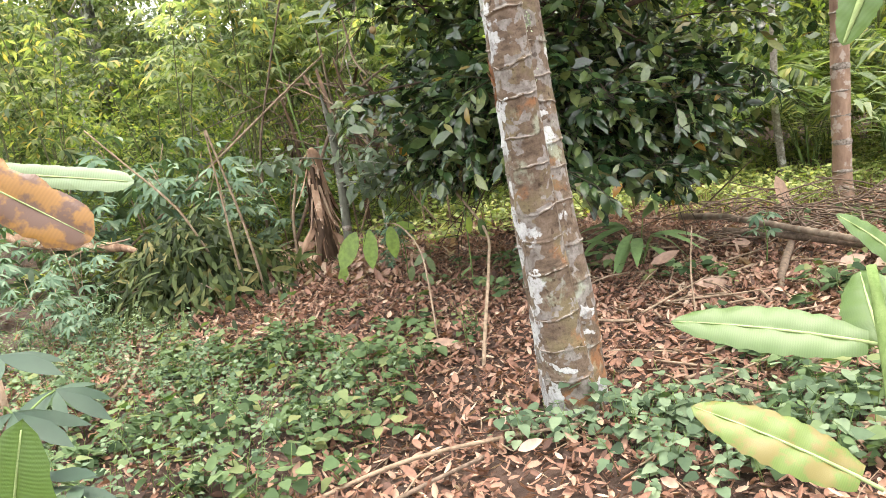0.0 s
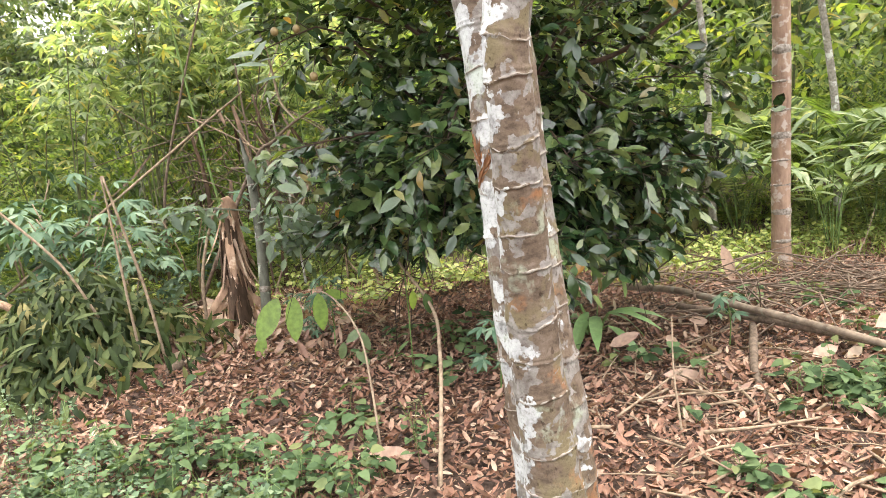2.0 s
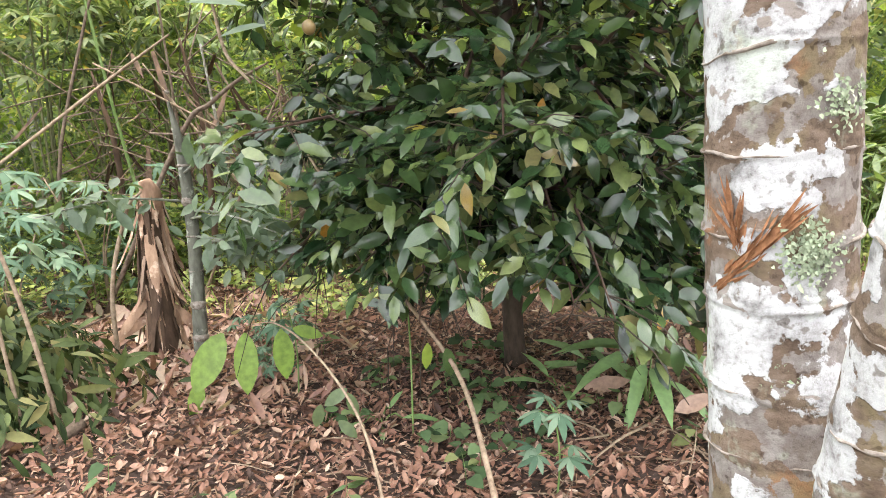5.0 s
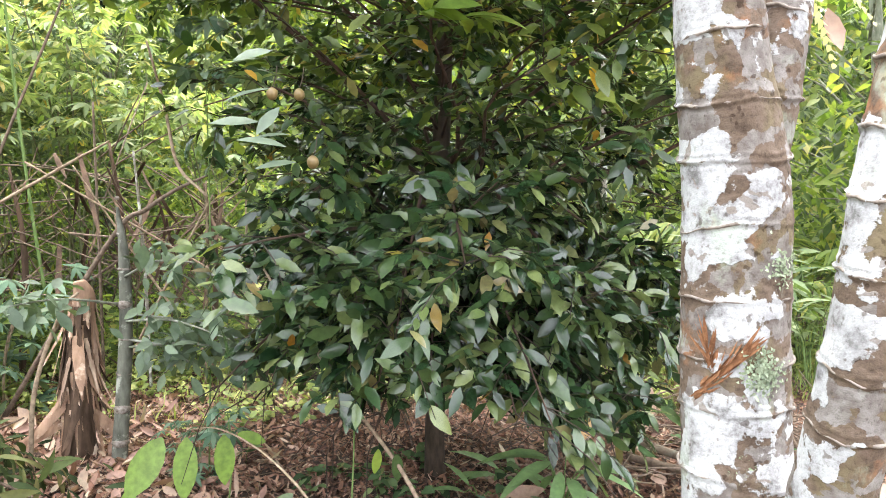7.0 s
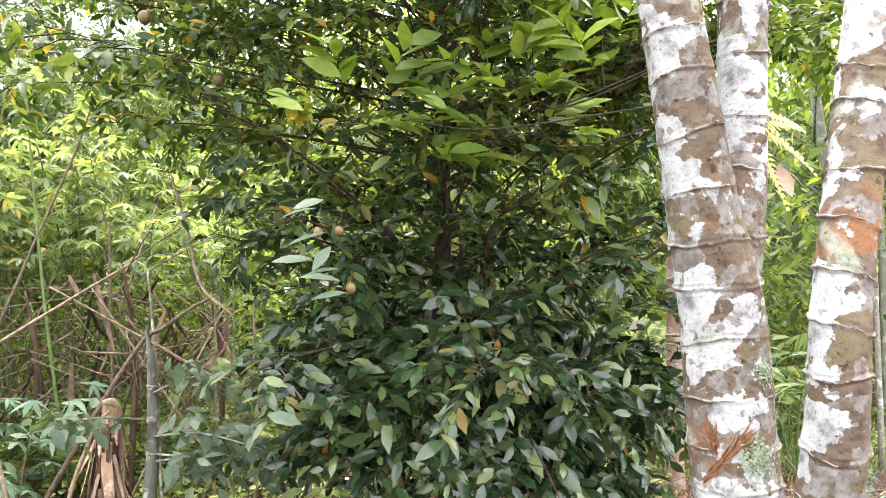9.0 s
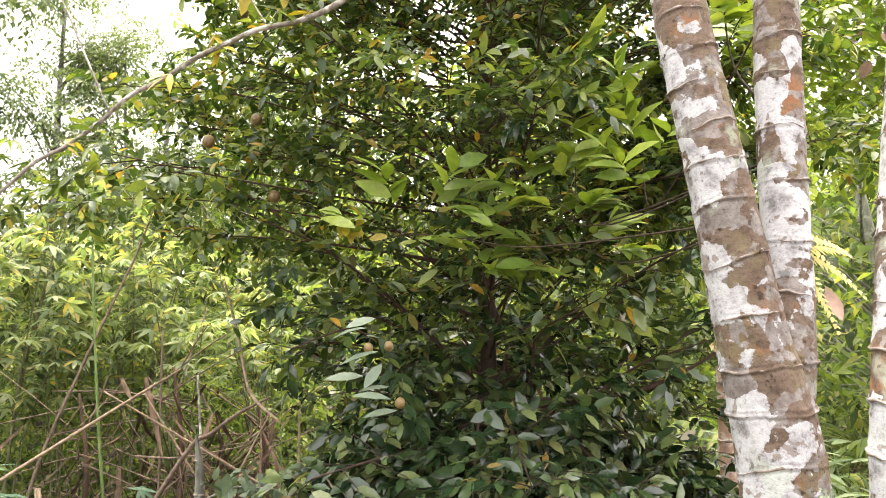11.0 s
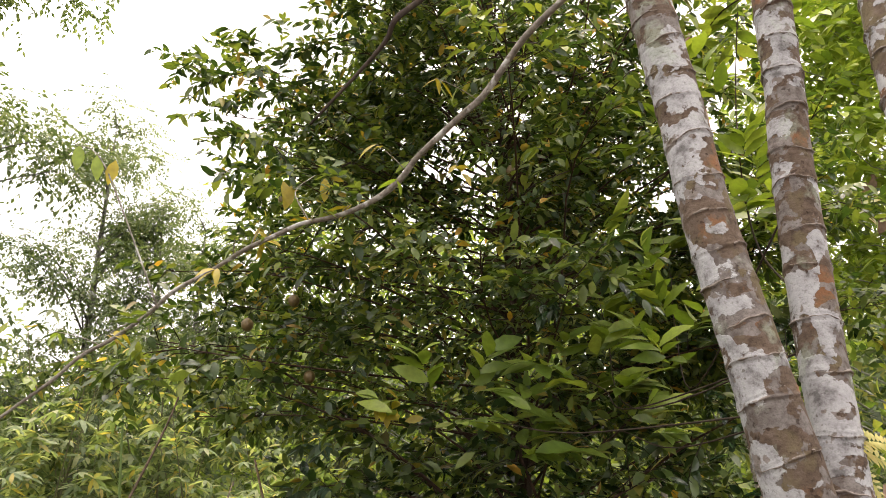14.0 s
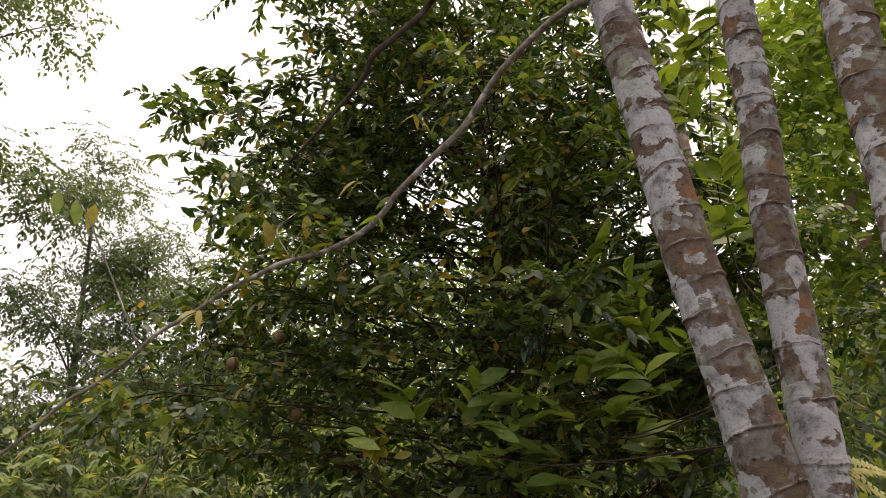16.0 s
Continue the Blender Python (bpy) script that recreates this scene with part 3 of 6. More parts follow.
    # low drooping limbs on the open side
    for i in range(30):
        a = -2.85 + 3.1 * i / 29 + rng.normal(0, 0.06)
        L, z0 = rng.uniform(0.95, 1.5), rng.uniform(1.05, 2.1)
        dx, dy, fall = math.cos(a), math.sin(a), rng.uniform(0.2, 0.75)
        p = [(cx, cy, z0, 0.014), (cx + dx * L * 0.4, cy + dy * L * 0.4, z0 + 0.06, 0.010), (cx + dx * L * 0.75, cy + dy * L * 0.75, z0 - fall * 0.45, 0.007), (cx + dx * L, cy + dy * L, z0 - fall, 0.003)]
        limbs.append(p)
        tips.append(spline(p, 14)[4:, :3])
    # twigs off the limbs, and leaves in loose rows along the twigs
    B, W, U, LL, twigs = [], [], [], [], []
    for s in tips:
        out = unit((s[-1] - s[0])[None])[0]
        for q in range(14 if len(s) == 7 else 25 if s[0][2] < 2.4 else 33):
            k = rng.integers(1, len(s))
            sidew = np.array([-out[1], out[0], 0]) * rng.choice([-1, 1])
            d = unit((out * rng.uniform(-0.1, 1.0) + sidew * rng.uniform(0.3, 1.0) + np.array([0, 0, rng.uniform(-0.55, 0.5)]))[None])[0]
            l = rng.uniform(0.16, 0.46)
            p0 = s[k]
            p1 = p0 + d * l * 0.55 + np.array([0, 0, 0.01])
            p2 = p0 + d * l + np.array([0, 0, -0.16 * l])
            twigs.append([(*p0, 0.004), (*p1, 0.003), (*p2, 0.0015)])
            small = np.interp(p0[2], [1.3, 1.8, 2.4, 3.4], [1.05, 1.0, 0.95, 0.66])
            m = max(4, int(l / (0.034 * small)))
            u = np.linspace(0.15, 1.0, m)[:, None] ** 0.8
            pts = (1 - u) ** 2 * p0 + 2 * u * (1 - u) * p1 + u ** 2 * p2
            sd = unit(np.cross(d, [0, 0, 1.0])[None])[0]
            sgn = np.where(np.arange(m) % 2, 1.0, -1.0)[:, None]
            sgn[-1] = 0
            w = d * 0.65 + sd * sgn * 0.75 + rng.normal(0, 0.38, (m, 3)) + np.array([0, 0, rng.uniform(-0.5, 0.05)])
            B.append(pts)
            W.append(w)
            U.append(np.array([0, 0, 0.9]) + rng.normal(0, 0.45, (m, 3)) + out * 0.45)
            LL.append(rng.uniform(0.08, 0.15, m) * rng.uniform(0.8, 1.1) * small)
    limbs = [[(x, y, z, r * (1.0 if p[0][2] < 2 else 0.72)) for x, y, z, r in p] for p in limbs]
    tube("limb", [(cx, cy, 1.72, 0.03), (0.74, 6.6, 1.88, 0.022), (1.05, 6.45, 1.93, 0.019), (1.33, 6.3, 1.98, 0.016), (1.66, 6.1, 2.17, 0.010), (1.9, 6.0, 2.4, 0.006)], NUTLIMB, t, "reddish brown side limb", n=20, sides=8, wobble=0.1, seed=5)
    tubes("limb", limbs, NUTLIMB, t, n=8, sides=6)
    tubes("twig", twigs[::2], DARKBARK, t, n=2, sides=3)
    B, W, U, LL = np.vstack(B), np.vstack(W), np.vstack(U), np.concatenate(LL)
    keep = B[:, 2] > np.interp(B[:, 0], [-0.7, -0.25, 0.0, 0.4, 0.6, 1.05, 1.6], [0.98, 0.80, 0.95, 0.95, 0.68, 0.52, 0.60]) + 0.16 * rng.random(len(B))
    B, W, U, LL = B[keep], W[keep], U[keep], LL[keep]
    front = np.where((B[:, 2] > 0.7) & (B[:, 2] < 3.2) & (B[:, 0] < 1.6))[0]
    near = front[np.argsort(B[front, 1])[:300]]
    single_leaves(t, B[near], W[near], U[near], LL[near])
    rest = np.setdiff1d(np.arange(len(B)), near)
    B, W, U, LL = B[rest], W[rest], U[rest], LL[rest]
    # Upper leaves get the copy with the light painted into its tones.
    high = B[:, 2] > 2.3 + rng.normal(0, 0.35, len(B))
    for q, mat, label in ((~high, NUTLEAF, "dark glossy oval leaves"), (high, NUTLEAF_LIT, "smaller upper leaves, olive tones painted lighter for light coming through")):
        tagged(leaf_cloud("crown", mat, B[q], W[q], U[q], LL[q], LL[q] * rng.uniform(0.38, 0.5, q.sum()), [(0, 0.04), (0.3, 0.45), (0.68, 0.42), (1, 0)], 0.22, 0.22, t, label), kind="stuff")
    return t


nutmeg = nutmeg_tree()


# ---- trees of the thicket ----
rng = np.random.default_rng(22)


def leafy_tree(name, label, h, r, trunk_r, n, mat, size, ratio, outline=KITE, z0=0.25, bark=GREYBARK, droop=0.2, clumps=40, spread=0.35):
    t = thing(name, label, "tree")
    lean = rng.normal(0, 0.04 * h, 2)
    tube("trunk", [(0, 0, -0.1, trunk_r * 1.25), (lean[0] * 0.3, lean[1] * 0.3, h * 0.35, trunk_r), (lean[0] * 0.8, lean[1] * 0.8, h * 0.7, trunk_r * 0.6), (lean[0], lean[1], h * 0.97, trunk_r * 0.15)], bark, t, n=20, sides=9, wobble=0.06, seed=int(h * 100))
    C, limbs = [], []
    for i in range(clumps):
        z = h * (z0 + (1 - z0) * rng.random() ** 0.85)
        f = (z / h - z0) / (1 - z0)
        rr = r * (0.45 + 0.85 * math.sin(math.pi * min(f * 0.85 + 0.12, 1))) * rng.uniform(0.35, 1.0)
        a = rng.uniform(0, 2 * np.pi)
        c = np.array([lean[0] * z / h + rr * math.cos(a), lean[1] * z / h + rr * math.sin(a), z])
        C.append(c)
        b = np.array([lean[0] * z / h, lean[1] * z / h, max(z - rr * 0.6, h * 0.12)])
        limbs.append([(*b, trunk_r * 0.3), (*(b * 0.5 + c * 0.5 + [0, 0, 0.1 * rr]), trunk_r * 0.18), (*c, 0.006)])
    tubes("limb", limbs, bark, t, n=4, sides=4)
    C = np.array(C)
    m = n // 8
    k = rng.integers(0, clumps, m)
    off = rng.normal(0, 1, (m, 3)) * np.array([1, 1, 0.62]) * spread * r
    start = C[k] + off
    start[:, 2] = np.maximum(start[:, 2], 0.2)
    d = off + rng.normal(0, 0.4 * r, (m, 3))
    d[:, 2] = d[:, 2] * 0.5 - droop * r * 0.5
    d = unit(d)
    sd = unit(np.cross(d, [0, 0, 1.0]))
    base, way, up = [], [], []
    for q in range(8):
        u = (q + 1) / 8
        sgn = 0.0 if q == 7 else (1.0 if q % 2 else -1.0)
        base.append(start + d * (u * size * 3.0) - np.array([0, 0, 1.0]) * size * 0.9 * u * u)
        way.append(d * 0.7 + sd * sgn * 0.9 + rng.normal(0, 0.2, (m, 3)) - np.array([0, 0, droop]))
        up.append(np.array([0, 0, 1.0]) + rng.normal(0, 0.3, (m, 3)))
    base, way, up = np.vstack(base), np.vstack(way), np.vstack(up)
    L = rng.uniform(0.6, 1.3, len(base)) * size
    tagged(leaf_cloud("crown", mat, base, way, up, L, L * ratio, outline, 0.2, 0.25, t), kind="stuff")
    return t


def set_copies(proto, places, group):
    proto["group"] = group
    first = True
    for x, y, s, a in places:
        m = Matrix.Translation((x, y, float(ground_z(x, min(y, 30))) - 0.02)) @ Matrix.Rotation(a, 4, "Z") @ Matrix.Scale(s, 4)
        if first:
            proto.matrix_basis = m
            first = False
        else:
            c = copy_thing(proto, Matrix.Identity(4))
            c.matrix_basis = m


broad = leafy_tree("broadleaf_tree", "broad-leaved tree with loose mid-green crown", 7.0, 2.0, 0.07, 5200, FARLEAF, 0.19, 0.42, KITE, 0.1, GREYBARK, 0.3, 60, 0.24)
grey = leafy_tree("grey_green_tree", "tall tree with small grey-green leaves and open crown", 9.0, 1.15, 0.07, 24000, GREYLEAF, 0.075, 0.5, KITE, 0.2, MOTTLED, 0.3, 46, 0.2)
bush = leafy_tree("thicket_bush", "dense leafy bush of the thicket", 2.4, 1.1, 0.02, 3600, FARLEAF, 0.12, 0.4, KITE, 0.05, GREENSTEM, 0.2, 40, 0.3)
bright = leafy_tree("bright_tree", "young tree with large bright green leaves", 6.2, 0.95, 0.022, 5200, BRIGHT, 0.125, 0.42, LANCE, 0.45, GREYBARK, 0.25, 48, 0.24)

# P_BROAD's last two trees stay out of view, added to hold back skylight.
P_BROAD = [(9.8, 11.5, 1.5, 4.2), (2.9, 12.6, 1.1, 3.3), (2.6, 16.5, 1.0, 0.5), (4.2, 18.5, 1.3, 5.0), (1.2, 18.0, 1.4, 0.1),
           (-11, 4.0, 1.0, 0.0), (0.0, -11, 1.2, 4.4)]
P_GREY = [(-1.9, 13.2, 0.76, 2.0), (-2.1, 15.2, 0.86, 4.1), (-6.7, 13.8, 1.5, 0.2), (-3.35, 14.0, 1.0, 2.4), (-12.5, 13.0, 1.1, 3.3), (6.5, 21, 1.3, 1.0), (1.0, 22.0, 1.3, 5.2)]
P_BUSH = [(-5.0, 10.6, 0.8, 1.0), (-2.6, 11.2, 0.75, 2.0), (-0.6, 11.2, 0.8, 3.0), (1.2, 12.0, 0.7, 4.0), (2.8, 12.2, 0.75, 5.0), (4.4, 12.0, 0.8, 0.6), (6.4, 11.4, 0.85, 1.6), (8.4, 9.4, 1.0, 2.6), (-3.9, 12.2, 1.1, 0.3), (-1.6, 13.0, 1.2, 2.9),
          (-6.6, 8.0, 0.9, 3.6), (-7.6, 5.2, 0.9, 4.6), (-6.8, 12.4, 1.2, 2.1)]
P_BRIGHT = [(5.9, 8.3, 1.5, 2.6), (7.6, 9.2, 1.65, 0.7)]
set_copies(broad, P_BROAD, "broad-leaved trees")
set_copies(grey, P_GREY, "tall grey-green trees")
set_copies(bush, P_BUSH, "thicket bushes")
set_copies(bright, P_BRIGHT, "bright young trees")


rng = np.random.default_rng(23)


def far_woods():
    """The wood that closes the view: crowns of many small clumps behind the thicket, lower where the sky opens."""
    t = thing("far_woods", "distant green wood of leafy crowns behind the thicket", "woods", kind="stuff")
    C, R = [], []
    for i in range(520):
        a = rng.uniform(-1.25, 1.3)
        d = rng.uniform(16.5, 25)
        x, y = d * math.sin(a), 2.0 + d * math.cos(a)
        top = np.interp(a, [-1.25, -0.55, -0.42, -0.2, 0.05, 0.3, 1.3], [9.5, 8.0, 6.8, 6.8, 7.6, 7.4, 8.0]) * d / 19
        z = top * rng.uniform(0.02, 1.0) ** 0.8
        C.append((x, y, z))
        R.append(rng.uniform(0.7, 1.5))
    C, R = np.array(C), np.array(R)
    n = 105000
    k = rng.integers(0, len(C), n)
    off = unit(rng.normal(size=(n, 3))) * (rng.random(n) ** 0.45)[:, None] * R[k][:, None] * np.array([1, 1, 0.75])
    W = off + rng.normal(0, 0.6, (n, 3)) - np.array([0, 0, 0.5])
    L = rng.uniform(0.17, 0.36, n)
    P = C[k] + off
    P[:, 2] = np.maximum(P[:, 2], ground_z(P[:, 0], np.minimum(P[:, 1], 30)) + 0.1)
    tagged(leaf_cloud("crowns", WOODLEAF, P, W, np.array([0, -0.3, 1.0]) + rng.normal(0, 0.4, (n, 3)), L, L * rng.uniform(0.4, 0.6, n), KITE, 0.2, 0.25, t), kind="stuff")
    S = []
    for i in range(60):
        a, d = rng.uniform(-1.2, 1.25), rng.uniform(16, 22)
        x, y, h = d * math.sin(a), 2.0 + d * math.cos(a), rng.uniform(3.5, 6.0)
        z0, r = float(ground_z(x, min(y, 30))), rng.uniform(0.05, 0.11)
        S.append([(x, y, z0 - 0.1, r), (x + rng.normal(0, 0.2), y, z0 + h * 0.5, r * 0.8), (x + rng.normal(0, 0.4), y, z0 + h, r * 0.4)])
    tagged(tubes("trunks", S, GREYBARK, t, n=6, sides=7), kind="stuff")
    return t


far_woods()


def wood_backdrop():
    """Dense green mass of the wood's far side, uneven along its top."""
    m, nt, p = nodes_of("far_wood_mass")
    col = ramp(nt, [(0.3, (0.03, 0.055, 0.022)), (0.5, (0.09, 0.14, 0.055)), (0.7, (0.17, 0.22, 0.10))], noise_tex(nt, 2.2, 8, 0.75))
    nt.links.new(col, p.inputs["Base Color"])
    p.inputs["Roughness"].default_value = 0.8
    bump(nt, p, noise_tex(nt, 3.0, 8, 0.75), 1.0, 0.4)
    na, nz = 160, 24
    V = []
    for i in range(na + 1):
        a = -1.7 + 3.4 * i / na
        h = np.interp(a, [-1.7, -0.5, -0.2, 0.3, 1.7], [8.0, 6.4, 6.2, 8.0, 9.0]) + 0.7 * math.sin(9 * a) + 0.5 * math.sin(23 * a + 1) + rng.normal(0, 0.25)
        for k in range(nz + 1):
            d = 28 + rng.normal(0, 0.35) + 2.0 * (k / nz) ** 3
            V.append((d * math.sin(a), 2 + d * math.cos(a), -0.3 + (h + 0.3) * k / nz))
    F = [(i * (nz + 1) + k, (i + 1) * (nz + 1) + k, (i + 1) * (nz + 1) + k + 1, i * (nz + 1) + k + 1) for i in range(na) for k in range(nz)]
    return tagged(mesh_object("backdrop", V, F, m), "dense dark green wood far behind the thicket", "backdrop", kind="structure")


wood_backdrop()


# ---- slim trunks on the far side ----
def grey_sprays(t):
    """Low side branches with dull grey-green leaves."""
    P, K = [], []
    for z, x1, y1, z1 in ((0.95, -0.55, 6.5, 1.0), (1.1, -0.75, 6.3, 1.15), (1.2, -1.9, 6.7, 1.25), (1.0, -0.85, 6.9, 0.85), (1.35, -0.9, 6.5, 1.5), (1.15, -0.3, 6.7, 0.95)):
        p = [(-1.28, 7.2, z, 0.008), ((-1.28 + x1) / 2, (7.2 + y1) / 2, (z + z1) / 2 + 0.05, 0.006), (x1, y1, z1, 0.003)]
        tube("branch", p, GREYBARK, t, n=8, sides=5)
        s = spline(p, 20)[6:, :3]
        P.append(s[rng.integers(0, len(s), 46)] + rng.normal(0, 0.06, (46, 3)))
    P = np.vstack(P)
    m = len(P)
    L = rng.uniform(0.08, 0.14, m)
    tagged(leaf_cloud("foliage", DUSTYLEAF, P, rng.normal(0, 0.7, (m, 3)) + np.array([0.1, -0.3, -0.4]), np.array([0, -0.3, 1.0]) + rng.normal(0, 0.35, (m, 3)), L, L * 0.45, OVAL, 0.2, 0.2, t), kind="stuff")


def slim_tree(name, label, pts, mat, rings=(), crown=None):
    t = thing(name, label, "tree")
    tube("trunk", pts, mat, t, n=160, sides=16, wobble=0.04, seed=6)
    P = np.array(pts)
    for z in rings:
        x, y, r = (float(np.interp(z, P[:, 2], P[:, k])) for k in (0, 1, 3))
        lean = 0.006 * math.sin(9 * z)
        tube("leaf_scar", [(x, y, z - 0.008, r * 1.0), (x, y + lean, z, r + 0.006), (x, y, z + 0.010, r * 1.0)], SCAR, t, n=4, sides=16)
    return t


slim_tree("slim_tree", "slim reddish brown trunk with pale rings, bare low down", [(3.23, 8.0, -0.05, 0.095), (3.22, 8.0, 0.3, 0.083), (3.26, 8.0, 1.2, 0.08), (3.31, 8.0, 2.2, 0.077), (3.38, 8.0, 4.5, 0.065), (3.4, 8.0, 7.5, 0.04)], REDBARK, [0.25 * i + 0.05 * math.sin(i * 7) for i in range(1, 28)])
slim_tree("thin_tree", "thin pale crooked trunk behind the clearing", [(3.26, 9.5, 0.0, 0.045), (3.22, 9.5, 0.9, 0.04), (3.27, 9.5, 1.9, 0.036), (3.2, 9.5, 3.4, 0.03), (3.3, 9.5, 5.0, 0.02)], LIMBBARK)
slim_tree("thin_tree", "thin pale leaning trunk among the ferns", [(4.97, 10.0, -0.1, 0.05), (5.0, 10.0, 1.27, 0.045), (4.82, 10.0, 3.08, 0.036), (4.7, 10.0, 4.8, 0.02)], LIMBBARK)
sapling = slim_tree("sapling_trunk", "grey-green mottled sapling trunk beside the banana stump", [(-1.30, 7.2, 0.05, 0.05), (-1.31, 7.2, 0.35, 0.043), (-1.27, 7.2, 0.97, 0.038), (-1.27, 7.2, 1.45, 0.03), (-1.3, 7.2, 1.75, 0.008)], MOTTLED, [0.2 * i for i in range(1, 10)])
grey_sprays(sapling)


# ---- cassava ----
rng = np.random.default_rng(24)


def palmate(centre, n, radius, axis, mat_lobes, lobes=7):
    """Lobes of n palmate leaves: their bases, ways, ups and lengths."""
    B, W, U, L = [], [], [], []
    for c, a, r in zip(centre, axis, radius):
        up = unit((np.array([0, 0, 1.0]) + rng.normal(0, 0.28, 3))[None])[0]
        a = unit((a - up * np.dot(a, up))[None])[0]
        s = np.cross(up, a)
        for q in range(lobes):
            th = (q - (lobes - 1) / 2) * radians(250 / (lobes - 1))
            B.append(c)
            W.append(a * math.cos(th) + s * math.sin(th) - up * 0.25)
            U.append(up)
            L.append(r * (1.0 - 0.35 * abs(th) / 2.2) * rng.uniform(0.9, 1.1))
    return np.array(B), np.array(W), np.array(U), np.array(L)


def cassava_plant(name, label, h, stems, leaves, size, mat, lean=0.25, low=0.35, category="plant"):
    t = thing(name, label, category)
    C, A, stalks, poles = [], [], [], []
    for i in range(stems):
        a = rng.uniform(0, 6.28)
        hh = h * rng.uniform(0.75, 1.0)
        d = np.array([math.cos(a), math.sin(a), 0]) * lean * hh
        p = [(0.03 * math.cos(a), 0.03 * math.sin(a), -0.05, 0.005 + 0.0025 * hh), (d[0] * 0.3, d[1] * 0.3, hh * 0.5, 0.004 + 0.0015 * hh), (d[0], d[1], hh, 0.003)]
        poles.append(p)
        s = spline(p, 30)[:, :3]
        for k in range(leaves):
            u = low + (1 - low) * rng.random() ** 0.7
            q = s[int(u * 30)]
            b = rng.uniform(0, 6.28)
            o = np.array([math.cos(b), math.sin(b), rng.uniform(0.0, 0.6)])
            l = size * rng.uniform(1.0, 1.9)
            e = q + o * l
            stalks.append([(*q, 0.0022), (*(q * 0.5 + e * 0.5 + [0, 0, 0.02]), 0.0018), (*e, 0.0014)])
            C.append(e)
            A.append(o)
    for p in poles:
        tube("stem", p, CANE if h > 1 else TWIG, t, n=10, sides=7)
    tagged(tubes("stalk", stalks, GREENSTEM, t, n=2, sides=3), kind="stuff")
    B, W, U, L = palmate(C, len(C), size * rng.uniform(0.75, 1.2, len(C)), A, None)
    tagged(leaf_cloud("foliage", mat, B, W, U, L, L * 0.26, LANCE, 0.25, 0.12, t), kind="stuff")
    return t


tall_cassava = cassava_plant("cassava_plant", "tall cassava plant with thin stems and bright palmate leaves", 3.6, 3, 32, 0.17, FEATHER, 0.16, 0.42)
P_TALL = [(-3.9, 9.4, 0.85, 0.0), (-2.5, 10.4, 1.05, 1.0), (-4.6, 8.6, 0.95, 4.0), (-3.0, 10.2, 1.2, 5.0), (-5.4, 10.0, 1.1, 1.5),
          (-1.9, 10.8, 1.25, 2.5), (-6.2, 10.2, 1.15, 4.5), (-2.4, 12.2, 1.35, 5.5), (-0.4, 12.6, 1.3, 0.2), (-5.6, 12.4, 1.4, 1.2), (2.2, 10.6, 0.85, 2.2), (-3.4, 13.2, 1.5, 3.2), (6.4, 10.8, 1.4, 2.9), (5.8, 12.6, 1.5, 4.4), (3.0, 12.8, 1.4, 5.8)]
set_copies(tall_cassava, P_TALL, "tall cassava plants")
# Paler cassava leaf: the thicket's bright haze is painted into these tones.
HAZEFEATHER = leaf_mat("hazed_cassava_leaf", [(0.0, (0.154, 0.216, 0.121)), (0.6, (0.267, 0.324, 0.203)), (0.9, (0.380, 0.410, 0.270)), (1.0, (0.513, 0.410, 0.135))], 0.6, 0.5, 0.4, 0.2)
pale_cassava = cassava_plant("pale_cassava", "cassava plant with bare lower stems and leaves paled by painted haze", 2.7, 3, 30, 0.15, HAZEFEATHER, 0.2, 0.6)
set_copies(pale_cassava, [(-1.4, 10.2, 1.2, 0.4), (-2.9, 9.9, 1.2, 1.7), (-3.5, 9.3, 1.1, 3.1), (-2.0, 10.6, 1.3, 4.4), (-0.6, 10.4, 1.2, 5.3)], "pale cassava plants")

low_cassava = cassava_plant("young_cassava", "young cassava with bluish green palmate leaves", 0.75, 3, 16, 0.13, CASSAVA, 0.3, 0.15)
P_LOW = [(-3.1, 8.1, 1.7, 0.4), (-2.5, 7.7, 1.25, 2.6), (-3.7, 8.5, 2.0, 5.0), (-4.5, 8.1, 1.9, 1.3), (-2.2, 8.5, 1.5, 3.4), (-3.2, 6.2, 0.9, 0.0), (-3.7, 5.6, 1.0, 1.0), (-4.2, 6.5, 1.1, 2.0), (-3.0, 5.4, 0.75, 3.0), (-4.0, 7.4, 1.3, 4.0), (-2.9, 7.9, 1.5, 3.9), (-4.8, 5.6, 1.2, 1.7), (3.6, 6.0, 0.6, 2.7), (3.9, 6.8, 0.75, 0.9), (-0.9, 6.9, 0.55, 3.7), (-2.6, 5.2, 0.6, 1.1)]
set_copies(low_cassava, P_LOW, "young cassava plants")


